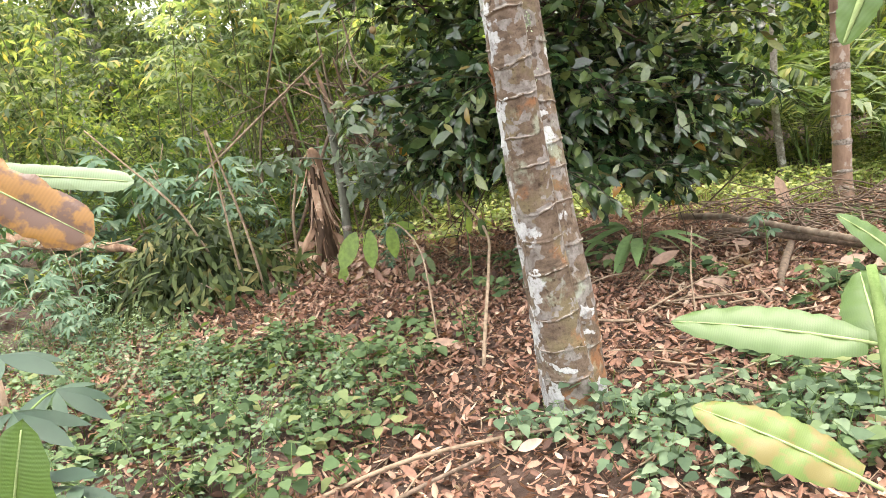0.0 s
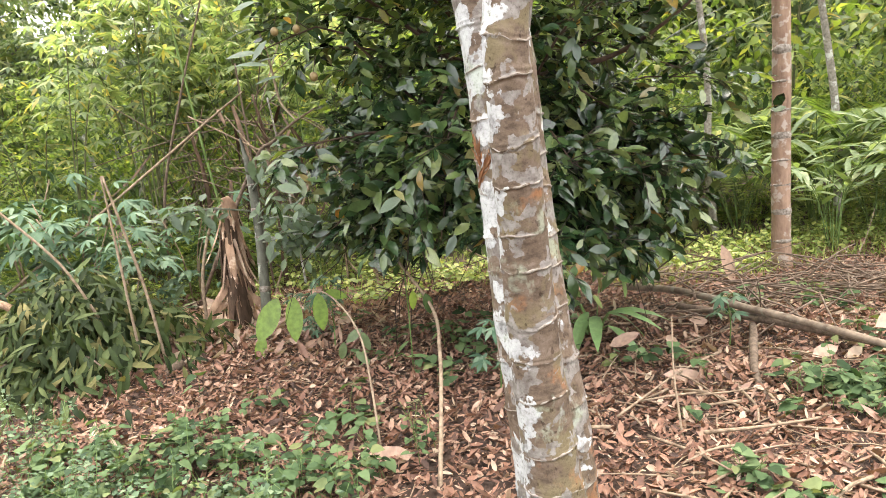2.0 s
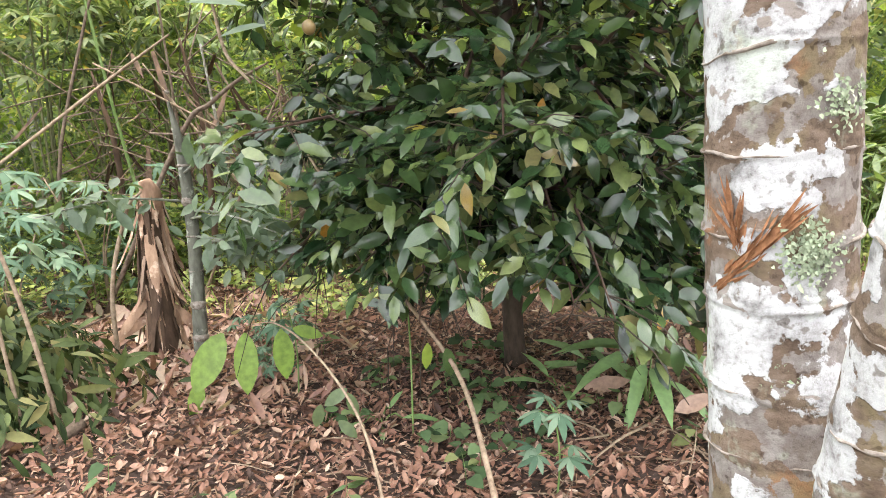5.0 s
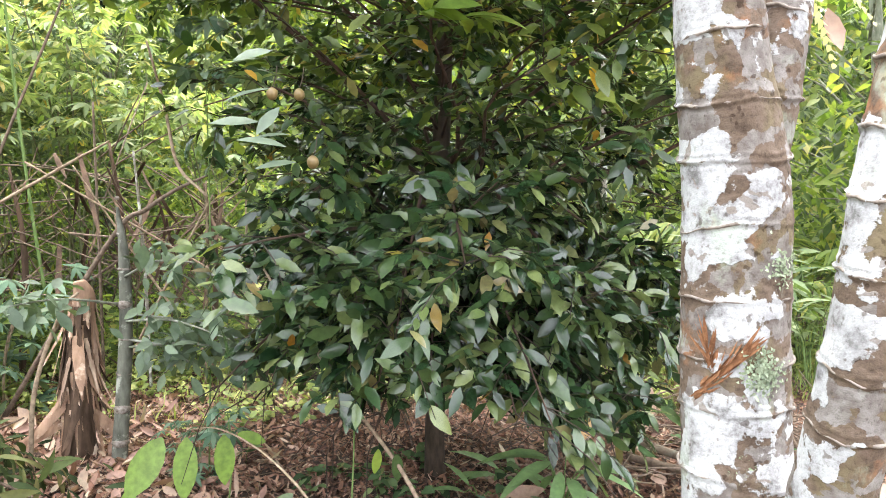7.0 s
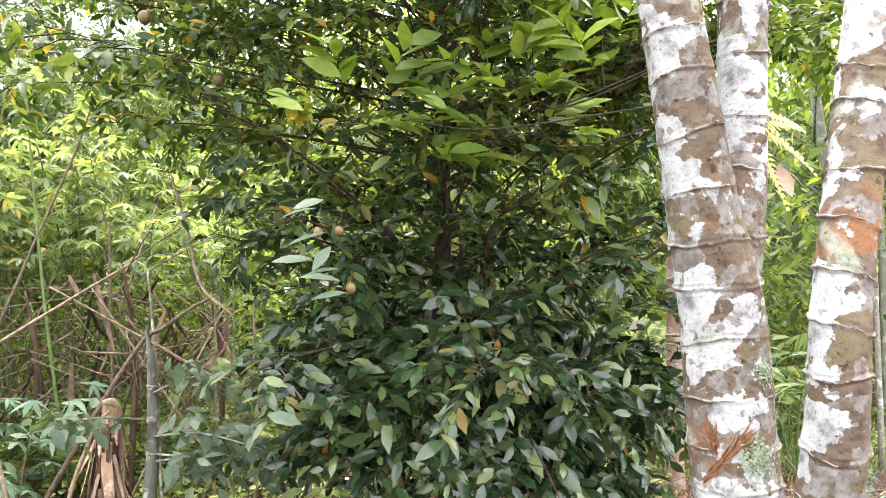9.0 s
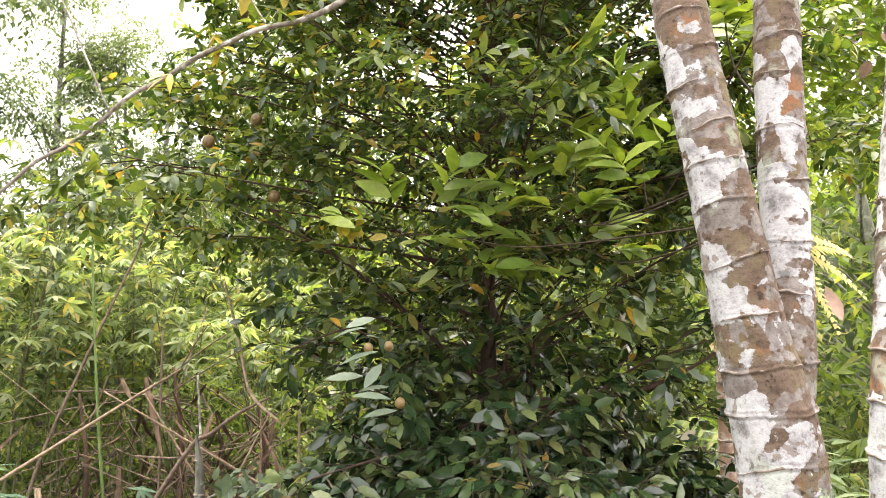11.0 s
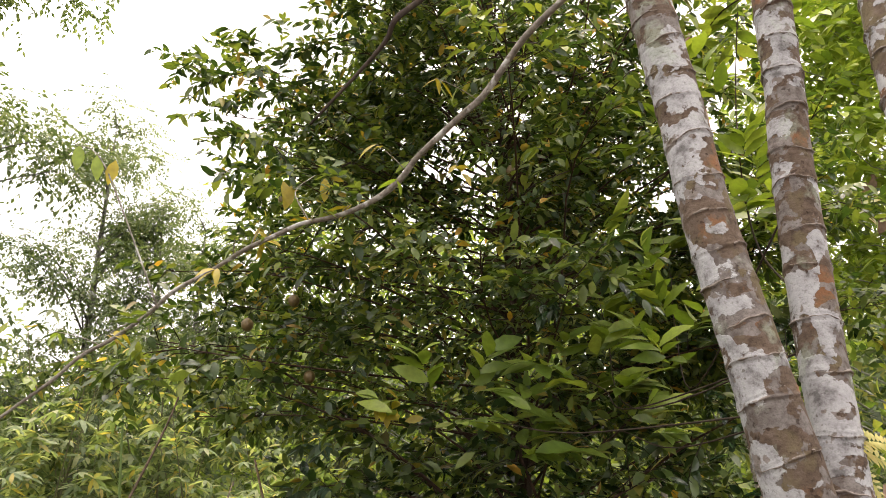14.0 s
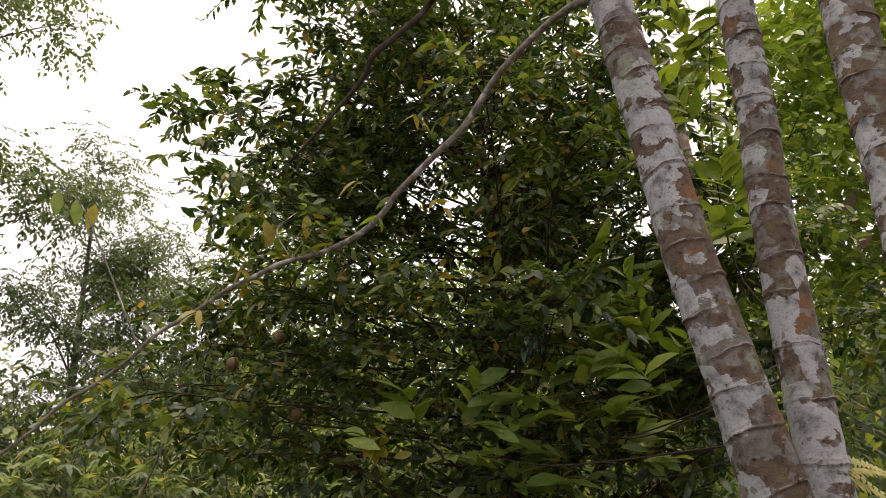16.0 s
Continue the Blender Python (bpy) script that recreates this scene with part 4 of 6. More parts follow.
def small_cassava(x, y, tiers, size, label):
    """A single thin stem with leaves in tiers at the heights given."""
    t = thing("cassava_seedling", label, "seedling", "cassava seedlings")
    z0 = float(ground_z(x, y))
    tube("stem", [(x, y, z0 - 0.02, 0.005), (x + 0.02, y, z0 + 0.5 * (tiers[-1] - z0), 0.004), (x, y, tiers[-1], 0.003)], GREENSTEM, t, n=8, sides=6)
    for z in tiers:
        k = 4
        a = [np.array([math.cos(b), math.sin(b), 0.1]) for b in np.linspace(0.4, 5.1, k) + rng.normal(0, 0.3, k)]
        C = [np.array([x, y, z]) + v * size * 0.75 for v in a]
        for c in C:
            tube("leaf_stalk", [(x, y, z - 0.02, 0.002), (*(np.array([x, y, z]) * 0.5 + c * 0.5), 0.002), (*c, 0.0015)], GREENSTEM, t, n=2, sides=4)
        B, W, U, L = palmate(C, k, np.full(k, size), a, None)
        for i in range(k):
            q = slice(i * 7, i * 7 + 7)
            leaf_cloud("leaf", CASSAVA, B[q], W[q], U[q], L[q], L[q] * 0.32, OVAL, 0.3, 0.1, t)
    return t


small_cassava(0.24, 5.36, (0.40, 0.58), 0.10, "small cassava seedling with bluish green fingered leaves in leaf litter")
small_cassava(-0.22, 6.05, (0.93, 1.27), 0.12, "thin cassava shoot with dark green fingered leaves")
small_cassava(-0.75, 6.55, (0.62, 0.72), 0.10, "cassava seedling with pale blue-green leaves beside the seedling")
small_cassava(1.75, 5.9, (0.32, 0.42), 0.09, "small cassava seedling with soft green leaves in leaf litter")
small_cassava(-0.83, 7.0, (2.5, 2.75), 0.14, "tall thin cassava shoot with blue-green leaves among the branches")


# ---- arching stems and the broad-leaved seedling ----
def arching_stem(label, pts, leaves):
    t = thing("arching_stem", label, "seedling", "arching stems")
    tube("stem", [(a, b, c, r * 0.8) for a, b, c, r in pts], TWIG, t, n=60, sides=9, wobble=0.16, seed=int(abs(pts[0][0]) * 100))
    for b, w, l, m in leaves:
        ob = leaf_cloud("leaf", m, [b], [w], [(0.1, -0.8, 0.5)], [l], [l * rng.uniform(0.38, 0.46)], [(0, 0.05), (0.12, 0.30), (0.3, 0.46), (0.5, 0.5), (0.7, 0.42), (0.88, 0.22), (1, 0)], 0.12, 0.14, t)
    return t


arching_stem("bent bare brown stem arching up out of the litter", [(-0.15, 4.42, 0.12, 0.013), (-0.10, 4.75, 0.36, 0.0125), (-0.06, 5.2, 0.52, 0.012), (-0.063, 5.68, 0.64, 0.0115), (-0.25, 6.0, 0.92, 0.010), (-0.45, 6.3, 1.25, 0.009), (-0.62, 6.6, 1.55, 0.006)],
             [((-0.16, 5.75, 0.74), (-0.1, 0.1, -1), 0.12, BRIGHT), ((-0.09, 5.72, 0.72), (0.15, 0.0, -1), 0.13, NUTLEAF)])
arching_stem("thin bent stem with large fresh green drooping leaves", [(-0.40, 4.9, 0.13, 0.008), (-0.42, 5.1, 0.42, 0.0075), (-0.47, 5.4, 0.62, 0.007), (-0.62, 5.85, 0.72, 0.006), (-0.80, 6.35, 0.70, 0.004), (-0.95, 6.5, 0.66, 0.003)],
             [((-0.78, 6.32, 0.68), (0.02, -0.1, -1), 0.25, SEEDLEAF), ((-0.95, 6.36, 0.67), (-0.05, -0.2, -1), 0.30, SEEDLEAF), ((-1.06, 6.42, 0.66), (-0.6, -0.2, -1), 0.32, SEEDLEAF), ((-0.72, 6.25, 0.70), (0.7, 0.1, -0.3), 0.15, SEEDLEAF), ((-1.2, 6.45, 0.42), (-0.3, -0.2, -1), 0.2, SEEDLEAF),
              ((-0.5, 5.95, 0.5), (-0.8, 0, -0.5), 0.13, GREYLEAF), ((-0.5, 5.95, 0.48), (0.3, 0, -1), 0.13, GREYLEAF), ((-0.62, 6.0, 0.42), (-0.3, 0, -1), 0.12, GREYLEAF), ((-0.55, 5.9, 0.38), (0.5, 0, -0.6), 0.12, GREYLEAF)])


# ---- leaning poles ----
def pole(label, pts, mat=TWIG):
    t = tube("dry_pole", pts, mat, None, "", n=26, sides=8, wobble=0.08, seed=len(label))
    return tagged(t, label, "stick", "dry poles")


pole("dry pole leaning upright from the heap", [(-1.80, 6.3, 0.2, 0.011), (-1.86, 6.3, 0.86, 0.010), (-1.99, 6.3, 1.6, 0.008)])
pole("thin dry pole beside the wilted heap", [(-1.96, 6.3, 0.15, 0.010), (-1.98, 6.3, 0.88, 0.009), (-2.0, 6.3, 1.6, 0.006)])
pole("thin slanting branch over the thicket", [(-2.9, 6.3, 1.75, 0.006), (-2.65, 6.3, 1.45, 0.008), (-2.35, 6.3, 1.08, 0.009), (-2.2, 6.35, 0.7, 0.009)], TWIG)
pole("curved brown stalk beside the stump", [(-1.75, 7.1, 0.2, 0.014), (-1.72, 7.1, 0.75, 0.013), (-1.58, 7.1, 1.18, 0.010), (-1.5, 7.15, 1.28, 0.007)])
pole("short gnarled root end on the soil", [(-1.72, 6.32, 0.34, 0.03), (-1.9, 6.1, 0.26, 0.025), (-2.1, 5.9, 0.2, 0.015)], GREYTWIG)
for label, pts, mat in (
        ("long dry branch slanting up across the thicket", [(-4.3, 8.2, 0.3, 0.014), (-2.03, 8.2, 1.78, 0.011), (-1.42, 8.2, 2.17, 0.007)], TWIG),
        ("thin dry stalk slanting down into the herbs", [(-1.95, 8.3, 2.02, 0.006), (-1.29, 8.3, 1.60, 0.008), (-0.70, 8.3, 1.22, 0.009), (0.75, 8.5, 0.25, 0.009)], TWIG),
        ("thick grey-brown branch leaning in the thicket", [(-2.1, 8.1, 0.3, 0.018), (-1.41, 8.0, 1.51, 0.016), (-1.19, 8.0, 1.71, 0.015), (-1.01, 8.0, 1.84, 0.013), (-0.79, 8.0, 1.95, 0.007)], GREYTWIG),
        ("dry stalk crossing the dark thicket", [(-0.6, 8.6, 0.25, 0.010), (-1.40, 8.6, 1.53, 0.008), (-1.70, 8.6, 2.01, 0.005)], TWIG),
        ("leaning dry stalk with a bent foot", [(-1.5, 8.5, 0.25, 0.010), (-0.98, 8.5, 1.34, 0.009), (-0.74, 8.5, 1.81, 0.006)], TWIG),
        ("pale upright stem in the thicket", [(-1.2, 8.7, 0.2, 0.013), (-1.23, 8.7, 1.16, 0.012), (-1.26, 8.7, 1.65, 0.011), (-1.30, 8.7, 2.13, 0.008)], LIMBBARK),
        ("thin upright brown stem under the branches", [(-0.5, 8.6, 0.2, 0.012), (-0.49, 8.6, 1.11, 0.011), (-0.49, 8.6, 1.94, 0.008)], TWIG),
        ("thin upright dry stem under the branches", [(-0.8, 8.8, 0.2, 0.010), (-0.78, 8.8, 1.27, 0.009), (-0.78, 8.8, 1.92, 0.006)], TWIG),
        ("upright brown stem beside the dead clump", [(-1.55, 8.9, 0.2, 0.012), (-1.57, 8.9, 1.5, 0.011), (-1.59, 8.9, 2.5, 0.008)], GREYTWIG)):
    pole(label, pts, mat)
pole("tall thin brown cane leaning in the thicket", [(-2.62, 9.0, 0.25, 0.016), (-2.5, 9.0, 1.3, 0.015), (-2.2, 9.0, 2.2, 0.012), (-1.84, 9.0, 3.13, 0.009), (-1.7, 9.0, 3.6, 0.005)], GREYTWIG)
pole("tall green cane crossing the thicket", [(-1.85, 9.0, 0.2, 0.013), (-2.04, 9.0, 1.69, 0.012), (-2.17, 9.0, 3.17, 0.009), (-2.2, 9.0, 3.8, 0.005)], GREENSTEM)
pole("hanging grey branch in the thicket", [(-1.15, 7.6, 2.75, 0.007), (-1.05, 7.5, 2.35, 0.009), (-0.98, 7.3, 2.0, 0.010), (-0.83, 6.9, 1.82, 0.007)])


# ---- banana stump and dead leaves ----
rng = np.random.default_rng(25)


def banana_stump():
    t = thing("banana_stump", "rotting banana stump wrapped in dry peeling brown sheaths", "stump")
    x, y, z = -1.55, 7.35, 0.22
    tube("core", [(x, y, z - 0.05, 0.115), (x + 0.01, y, z + 0.2, 0.095), (x + 0.03, y, z + 0.6, 0.072), (x + 0.05, y, z + 0.88, 0.06)], STRAW_DARK, t, n=24, sides=14, wobble=0.12, seed=5)
    tube("broken_top", [(x + 0.04, y, z + 0.85, 0.065), (x + 0.05, y - 0.01, z + 1.0, 0.06), (x + 0.03, y - 0.02, z + 1.1, 0.035)], STRAW, t, "pale torn top", n=10, sides=10, wobble=0.2, seed=9)
    n = 170
    a = rng.uniform(0, 6.28, n)
    top = rng.uniform(0.3, 1.0, n)
    r = np.interp(top, [0.3, 0.95], [0.105, 0.07])
    B = np.stack([x + 0.04 * top + r * np.cos(a), y + r * np.sin(a), z + top], 1)
    W = np.stack([np.cos(a) * 0.05, np.sin(a) * 0.05, -np.ones(n)], 1) + rng.normal(0, 0.09, (n, 3))
    U = np.stack([np.cos(a), np.sin(a), np.full(n, 0.2)], 1) + rng.normal(0, 0.3, (n, 3))
    for k in range(n):
        leaf_cloud("sheath", (STRAW_DARK, STRAW, STRAW_PALE, STRAW)[k % 4], [B[k]], [W[k]], [U[k]], [rng.uniform(0.12, 0.42)], [rng.uniform(0.014, 0.055)], [(0, 0.35), (0.15, 0.5), (0.3, 0.34), (0.5, 0.46), (0.7, 0.28), (0.85, 0.3), (1, 0)], rng.uniform(-0.22, 0.12), rng.uniform(-0.7, 0.4), t)
    for b, w in (((x - 0.02, y - 0.06, z + 0.45), (-0.8, -0.2, -0.9)), ((x - 0.05, y - 0.04, z + 0.3), (-1, -0.1, -0.5)), ((x + 0.08, y - 0.02, z + 0.35), (0.8, -0.1, -0.9)), ((x + 0.02, y - 0.08, z + 0.8), (0.1, -0.4, -0.9))):
        leaf_cloud("sheath", STRAW, [b], [w], [(0, -1, 0.5)], 0.36, 0.065, [(0, 0.35), (0.3, 0.5), (0.7, 0.4), (1, 0)], 0.1, -0.3, t)
    return t


banana_stump()


def dead_clump(x, y, top, n, label):
    t = thing("dead_banana_clump", label, "dead plant", "dead clumps")
    z0 = float(ground_z(x, y))
    tube("stem", [(x, y, z0 - 0.05, 0.03), (x + 0.05, y, z0 + 0.6 * (top - z0), 0.024), (x - 0.04, y, top, 0.01)], STRAW_DARK, t, n=14, sides=10, wobble=0.15, seed=3)
    B = np.stack([x + rng.normal(0, 0.2, n), y + rng.normal(0, 0.15, n), rng.uniform(z0 + 0.5 * (top - z0), top, n)], 1)
    a = rng.uniform(0, 6.28, n)
    W = np.stack([np.cos(a) * 0.55, np.sin(a) * 0.55, -np.ones(n)], 1) + rng.normal(0, 0.2, (n, 3))
    tagged(leaf_cloud("dead_leaves", STRAW_DARK, B, W, np.stack([np.cos(a), np.sin(a), np.full(n, 0.2)], 1), rng.uniform(0.3, 1.0, n), rng.uniform(0.012, 0.05, n), [(0, 0.3), (0.4, 0.5), (1, 0)], -0.15, -0.6, t), kind="stuff")
    poles = []
    for i in range(13):
        a = rng.uniform(0, 6.28)
        l = rng.uniform(0.5, 1.2)
        d = np.array([math.cos(a), math.sin(a) * 0.5, rng.uniform(-0.6, 0.7)])
        p = np.array([x, y, rng.uniform(z0 + 0.4 * (top - z0), top)])
        poles.append([(*(p - d * 0.3 * l), 0.006), (*(p + d * 0.3 * l + [0, 0, 0.03]), 0.006), (*(p + d * l), 0.004)])
    for p in poles:
        tube("dry_stalk", p, GREYTWIG, t, n=3, sides=4)
    return t


dead_clump(-1.45, 9.0, 2.2, 40, "clump of dead banana leaves hanging brown in the thicket")
dead_clump(-0.75, 9.1, 1.9, 28, "dead brown clump of dry stalks under the trees")
dead_clump(-2.2, 9.3, 2.0, 28, "low dead clump with dry crossing stalks")


def tangle(name, label, n, xr, yr, zr, length, rad, mat, flat=0.5, group=""):
    L = []
    for i in range(n):
        a = rng.uniform(0, 6.28)
        l = rng.uniform(*length)
        x, y = rng.uniform(*xr), rng.uniform(*yr)
        z = float(ground_z(x, y)) + rng.uniform(*zr)
        d = np.array([math.cos(a), math.sin(a), rng.normal(0, flat)])
        e = np.array([x, y, z]) + d * l
        e[2] = max(e[2], float(ground_z(e[0], e[1])) + 0.005)
        m = (np.array([x, y, z]) + e) / 2 + rng.normal(0, 0.04 * l, 3)
        m[2] = max(m[2], float(ground_z(m[0], m[1])) + 0.005)
        r = rng.uniform(*rad)
        L.append([(x, y, z, r), (*m, r * 0.85), (*e, r * 0.5)])
    return tagged(tubes(name, L, mat, None, "", n=5, sides=5), label, "sticks", kind="stuff")


tangle("dry_tangle", "tangle of thin dry stalks standing in the thicket", 26, (-2.7, 0.0), (8.6, 9.6), (0.2, 1.3), (0.4, 1.0), (0.004, 0.009), GREYTWIG, 0.9)


# ---- heap of wilted branches ----
def wilted_heap():
    t = thing("wilted_heap", "heap of cut branches with dark wilted drooping leaves", "heap")
    n = 3600
    x = rng.normal(-2.52, 0.34, n)
    y = rng.normal(6.65, 0.38, n)
    h = 0.62 * np.exp(-(((x + 2.45) / 0.75) ** 2 + ((y - 6.65) / 0.7) ** 2))
    z = ground_z(x, y) + h * rng.uniform(0.25, 1.05, n) + 0.05
    W = np.stack([(x + 2.45) * 0.7 + rng.normal(0, 0.3, n), (y - 6.65) * 0.7 - 0.25 + rng.normal(0, 0.3, n), rng.uniform(-1.6, 0.2, n)], 1) + rng.normal(0, 0.4, (n, 3))
    L = rng.uniform(0.08, 0.19, n)
    z = np.maximum(z, ground_z(x, y) + 0.1)
    U = np.stack([(x + 2.45), (y - 6.65) - 0.5, np.full(n, 0.8)], 1) + rng.normal(0, 0.3, (n, 3))
    tagged(leaf_cloud("leaves", HEAPLEAF, np.stack([x, y, z], 1), W, U, L, L * rng.uniform(0.16, 0.3, n), OVAL, 0.3, 0.3, t), kind="stuff")
    S = []
    for i in range(26):
        a, l = rng.uniform(0, 6.28), rng.uniform(0.3, 0.6)
        c = np.array([rng.normal(-2.45, 0.3), rng.normal(6.65, 0.25), 0.4])
        d = np.array([math.cos(a), math.sin(a), 0.25]) * l
        S.append([(*(c - d), 0.008), (*(c + [0, 0, 0.1]), 0.008), (*(c + d), 0.005)])
    for p in S:
        tube("branch", p, GREYTWIG, t, n=4, sides=5)
    return t


wilted_heap()


# ---- brush on the right of the clearing ----
def branch_thing(name, label, pts, mat=TWIG, cat="branch", group="", **kw):
    return tagged(tube(name, pts, mat, None, "", **kw), label, cat, group)


branch_thing("log", "long thin weathered log lying on the brush", [(1.5, 7.1, 0.26, 0.027), (1.76, 6.75, 0.27, 0.026), (2.0, 6.05, 0.26, 0.025), (2.24, 5.4, 0.24, 0.022), (2.5, 4.7, 0.19, 0.018)], LOGBARK, "log", n=40, sides=12, wobble=0.08, seed=1)
branch_thing("log", "second grey branch lying across the brush", [(1.7, 6.6, 0.2, 0.024), (2.1, 5.9, 0.2, 0.027), (2.6, 5.0, 0.16, 0.02)], GREYTWIG, "log", n=40, sides=10, wobble=0.10, seed=2)
branch_thing("branch", "gnarled grey branch on the litter", [(1.98, 6.05, 0.16, 0.024), (1.86, 5.8, 0.17, 0.026), (1.62, 5.3, 0.14, 0.022), (1.5, 4.9, 0.12, 0.015)], GREYTWIG, n=30, sides=9, wobble=0.15, seed=3)
branch_thing("branch", "straight reddish dry stick on the ground", [(0.80, 4.25, 0.15, 0.012), (0.88, 3.85, 0.16, 0.012), (0.90, 3.45, 0.17, 0.010)], TWIG, n=20, sides=7, seed=4)
branch_thing("branch", "forked pale dry stick on the litter", [(1.05, 4.4, 0.15, 0.012), (1.2, 4.1, 0.16, 0.013), (1.45, 3.7, 0.14, 0.010)], TWIG, n=20, sides=7, wobble=0.1, seed=5)
branch_thing("branch", "long thin dry stick on the bare soil", [(-0.75, 3.25, 0.21, 0.008), (-0.35, 3.5, 0.21, 0.009), (0.25, 3.62, 0.20, 0.007)], TWIG, n=20, sides=6, wobble=0.1, seed=6)
branch_thing("branch", "short dry stick on the soil by the weeds", [(-0.6, 3.0, 0.21, 0.008), (-0.4, 3.2, 0.22, 0.009), (-0.1, 3.45, 0.21, 0.007)], GREYTWIG, n=20, sides=6, wobble=0.1, seed=7)
branch_thing("branch", "thin brown stalk lying in the weeds", [(-2.05, 3.95, 0.30, 0.010), (-1.95, 4.4, 0.36, 0.010), (-2.1, 4.9, 0.4, 0.007)], TWIG, n=20, sides=6, wobble=0.1, seed=8)
branch_thing("branch", "upright thin reddish shoot in the litter", [(0.95, 4.6, 0.12, 0.006), (0.98, 4.75, 0.4, 0.005), (1.06, 4.95, 0.62, 0.003)], TWIG, n=14, sides=6, wobble=0.1, seed=9)
tangle("brush_pile", "brush pile of dry brown branches and twigs", 150, (1.7, 3.7), (6.2, 7.5), (0.01, 0.22), (0.3, 0.9), (0.003, 0.010), GREYTWIG, 0.22)
tangle("brush_twigs", "paler dry twigs crossing in the brush pile", 80, (1.7, 3.7), (6.0, 7.4), (0.01, 0.25), (0.2, 0.7), (0.003, 0.009), GREYTWIG, 0.25)
tangle("loose_sticks", "loose dry sticks scattered over the litter", 240, (0.6, 3.8), (3.2, 6.8), (0.01, 0.08), (0.12, 0.6), (0.003, 0.010), TWIG, 0.06)
tangle("small_twigs", "small dry twigs on soil and litter", 380, (-2.0, 1.6), (2.6, 7.5), (0.01, 0.03), (0.08, 0.4), (0.0015, 0.005), TWIG, 0.03)
DRYBIG = leaf_mat("large_dry_leaf", [(0.0, (0.173, 0.087, 0.069)), (0.5, (0.326, 0.199, 0.159)), (1.0, (0.398, 0.318, 0.246))], 0.6, 0.15, 0.5)
for k, (x, y, z, w, l) in enumerate([(2.42, 7.45, 0.42, (0.1, 0, -1), 0.34), (1.36, 5.35, 0.14, (-1, 0.2, 0), 0.22), (2.5, 5.6, 0.2, (1, 0.2, 0.1), 0.28), (2.35, 5.2, 0.16, (1, -0.3, 0), 0.26), (2.0, 5.4, 0.15, (1, 0.4, 0), 0.2), (0.72, 6.35, 0.16, (1, -0.2, 0.05), 0.24),
                                 (0.0, 3.42, 0.22, (0.8, 0.3, 0.1), 0.10), (-0.25, 4.75, 0.2, (-1, -0.4, 0.1), 0.24), (1.0, 5.9, 0.2, (1, 0.1, 0.15), 0.2)]):
    ob = leaf_cloud("dry_leaf", DRYBIG, [(x, y, z)], [w], [(0.2, -0.6, 0.8)], [l], [l * 0.42], [(0, 0.05), (0.2, 0.4), (0.5, 0.5), (0.8, 0.3), (1, 0)], -0.2, 0.35)
    tagged(ob, "large curled dry leaf, pinkish brown, on the litter", "leaf", "large dry leaves")


# ---- weeds, grass and seedlings ----
rng = np.random.default_rng(26)


def weeds(name, label, n, keep, xr, yr, hr, size, mat=WEEDLEAF, outline=HEART, per=(5, 10)):
    x, y = rng.uniform(*xr, n * 4), rng.uniform(*yr, n * 4)
    ok = keep(x, y) & soft_edge(x, y, xr, yr, 0.4)
    x, y = x[ok][:n], y[ok][:n]
    B, W, U, L, S = [], [], [], [], []
    for px, py in zip(x, y):
        z0, h = float(ground_z(px, py)), rng.uniform(*hr)
        lean = rng.normal(0, 0.25, 2) * h
        top = np.array([px + lean[0], py + lean[1], z0 + h])
        S.append([(px, py, z0 - 0.01, 0.0022), (px + lean[0] * 0.4, py + lean[1] * 0.4, z0 + h * 0.6, 0.0018), (*top, 0.001)])
        for i in range(rng.integers(*per)):
            u = rng.uniform(0.35, 1.0)
            a = rng.uniform(0, 6.28)
            o = np.array([math.cos(a), math.sin(a), 0.0])
            p = np.array([px, py, z0]) * (1 - u) + top * u + o * rng.uniform(0.01, 0.05)
            B.append(p)
            W.append(o + [0, 0, rng.uniform(-0.5, 0.25)])
            U.append(np.array([0, 0, 1.0]) + rng.normal(0, 0.25, 3))
            L.append(rng.uniform(*size))
    t = thing(name, label, "weeds", kind="stuff")
    L = np.array(L)
    tagged(tubes("stalks", S, GREENSTEM, t, n=2, sides=3), kind="stuff")
    tagged(leaf_cloud("leaves", mat, B, W, U, L, L * rng.uniform(0.75, 1.0, len(L)), outline, 0.2, 0.15, t), kind="stuff")
    return t


def patchy(x, y, s=1.3, c=0.0):
    return np.sin(s * 2.1 * x + 1.0) * np.sin(s * 1.7 * y + 2.0) + 0.6 * np.sin(s * 4.7 * x + 0.3 * y) * np.sin(s * 5.3 * y) > c


weeds("ground_weeds", "soft green heart-leaved weeds covering the soil", 560, lambda x, y: (y < 5.0 + 0.25 * np.sin(3 * x)) & (x < -0.35 - 0.55 * np.maximum(0, 3.9 - y)) & (y > 3.0) & (patchy(x, y, 1.2, -0.45)), (-4.2, -0.1), (2.8, 5.4), (0.06, 0.26), (0.025, 0.07))
weeds("feathery_weeds", "soft bluish grey-green feathery weeds on bare soil", 560, lambda x, y: (y < 5.05 + 0.25 * np.sin(2.3 * x + 1) - 0.35 * (x + 1.5)) & (x < -0.45 - 0.5 * np.maximum(0, 4.2 - y)) & (y > 3.0) & (patchy(x, y, 1.6, -0.75)), (-4.2, -0.3), (2.8, 6.2), (0.08, 0.34), (0.014, 0.034), BLUEWEED, KITE, (14, 26))
weeds("trunk_weeds", "fresh green weeds round the foot of the ringed tree", 150, lambda x, y: (((x - 0.6) / 0.75) ** 2 + ((y - 3.45) / 0.36) ** 2 < 1) & patchy(x, y, 1.7, -0.45), (-0.4, 1.5), (2.9, 4.0), (0.05, 0.22), (0.022, 0.06), BLUEWEED)
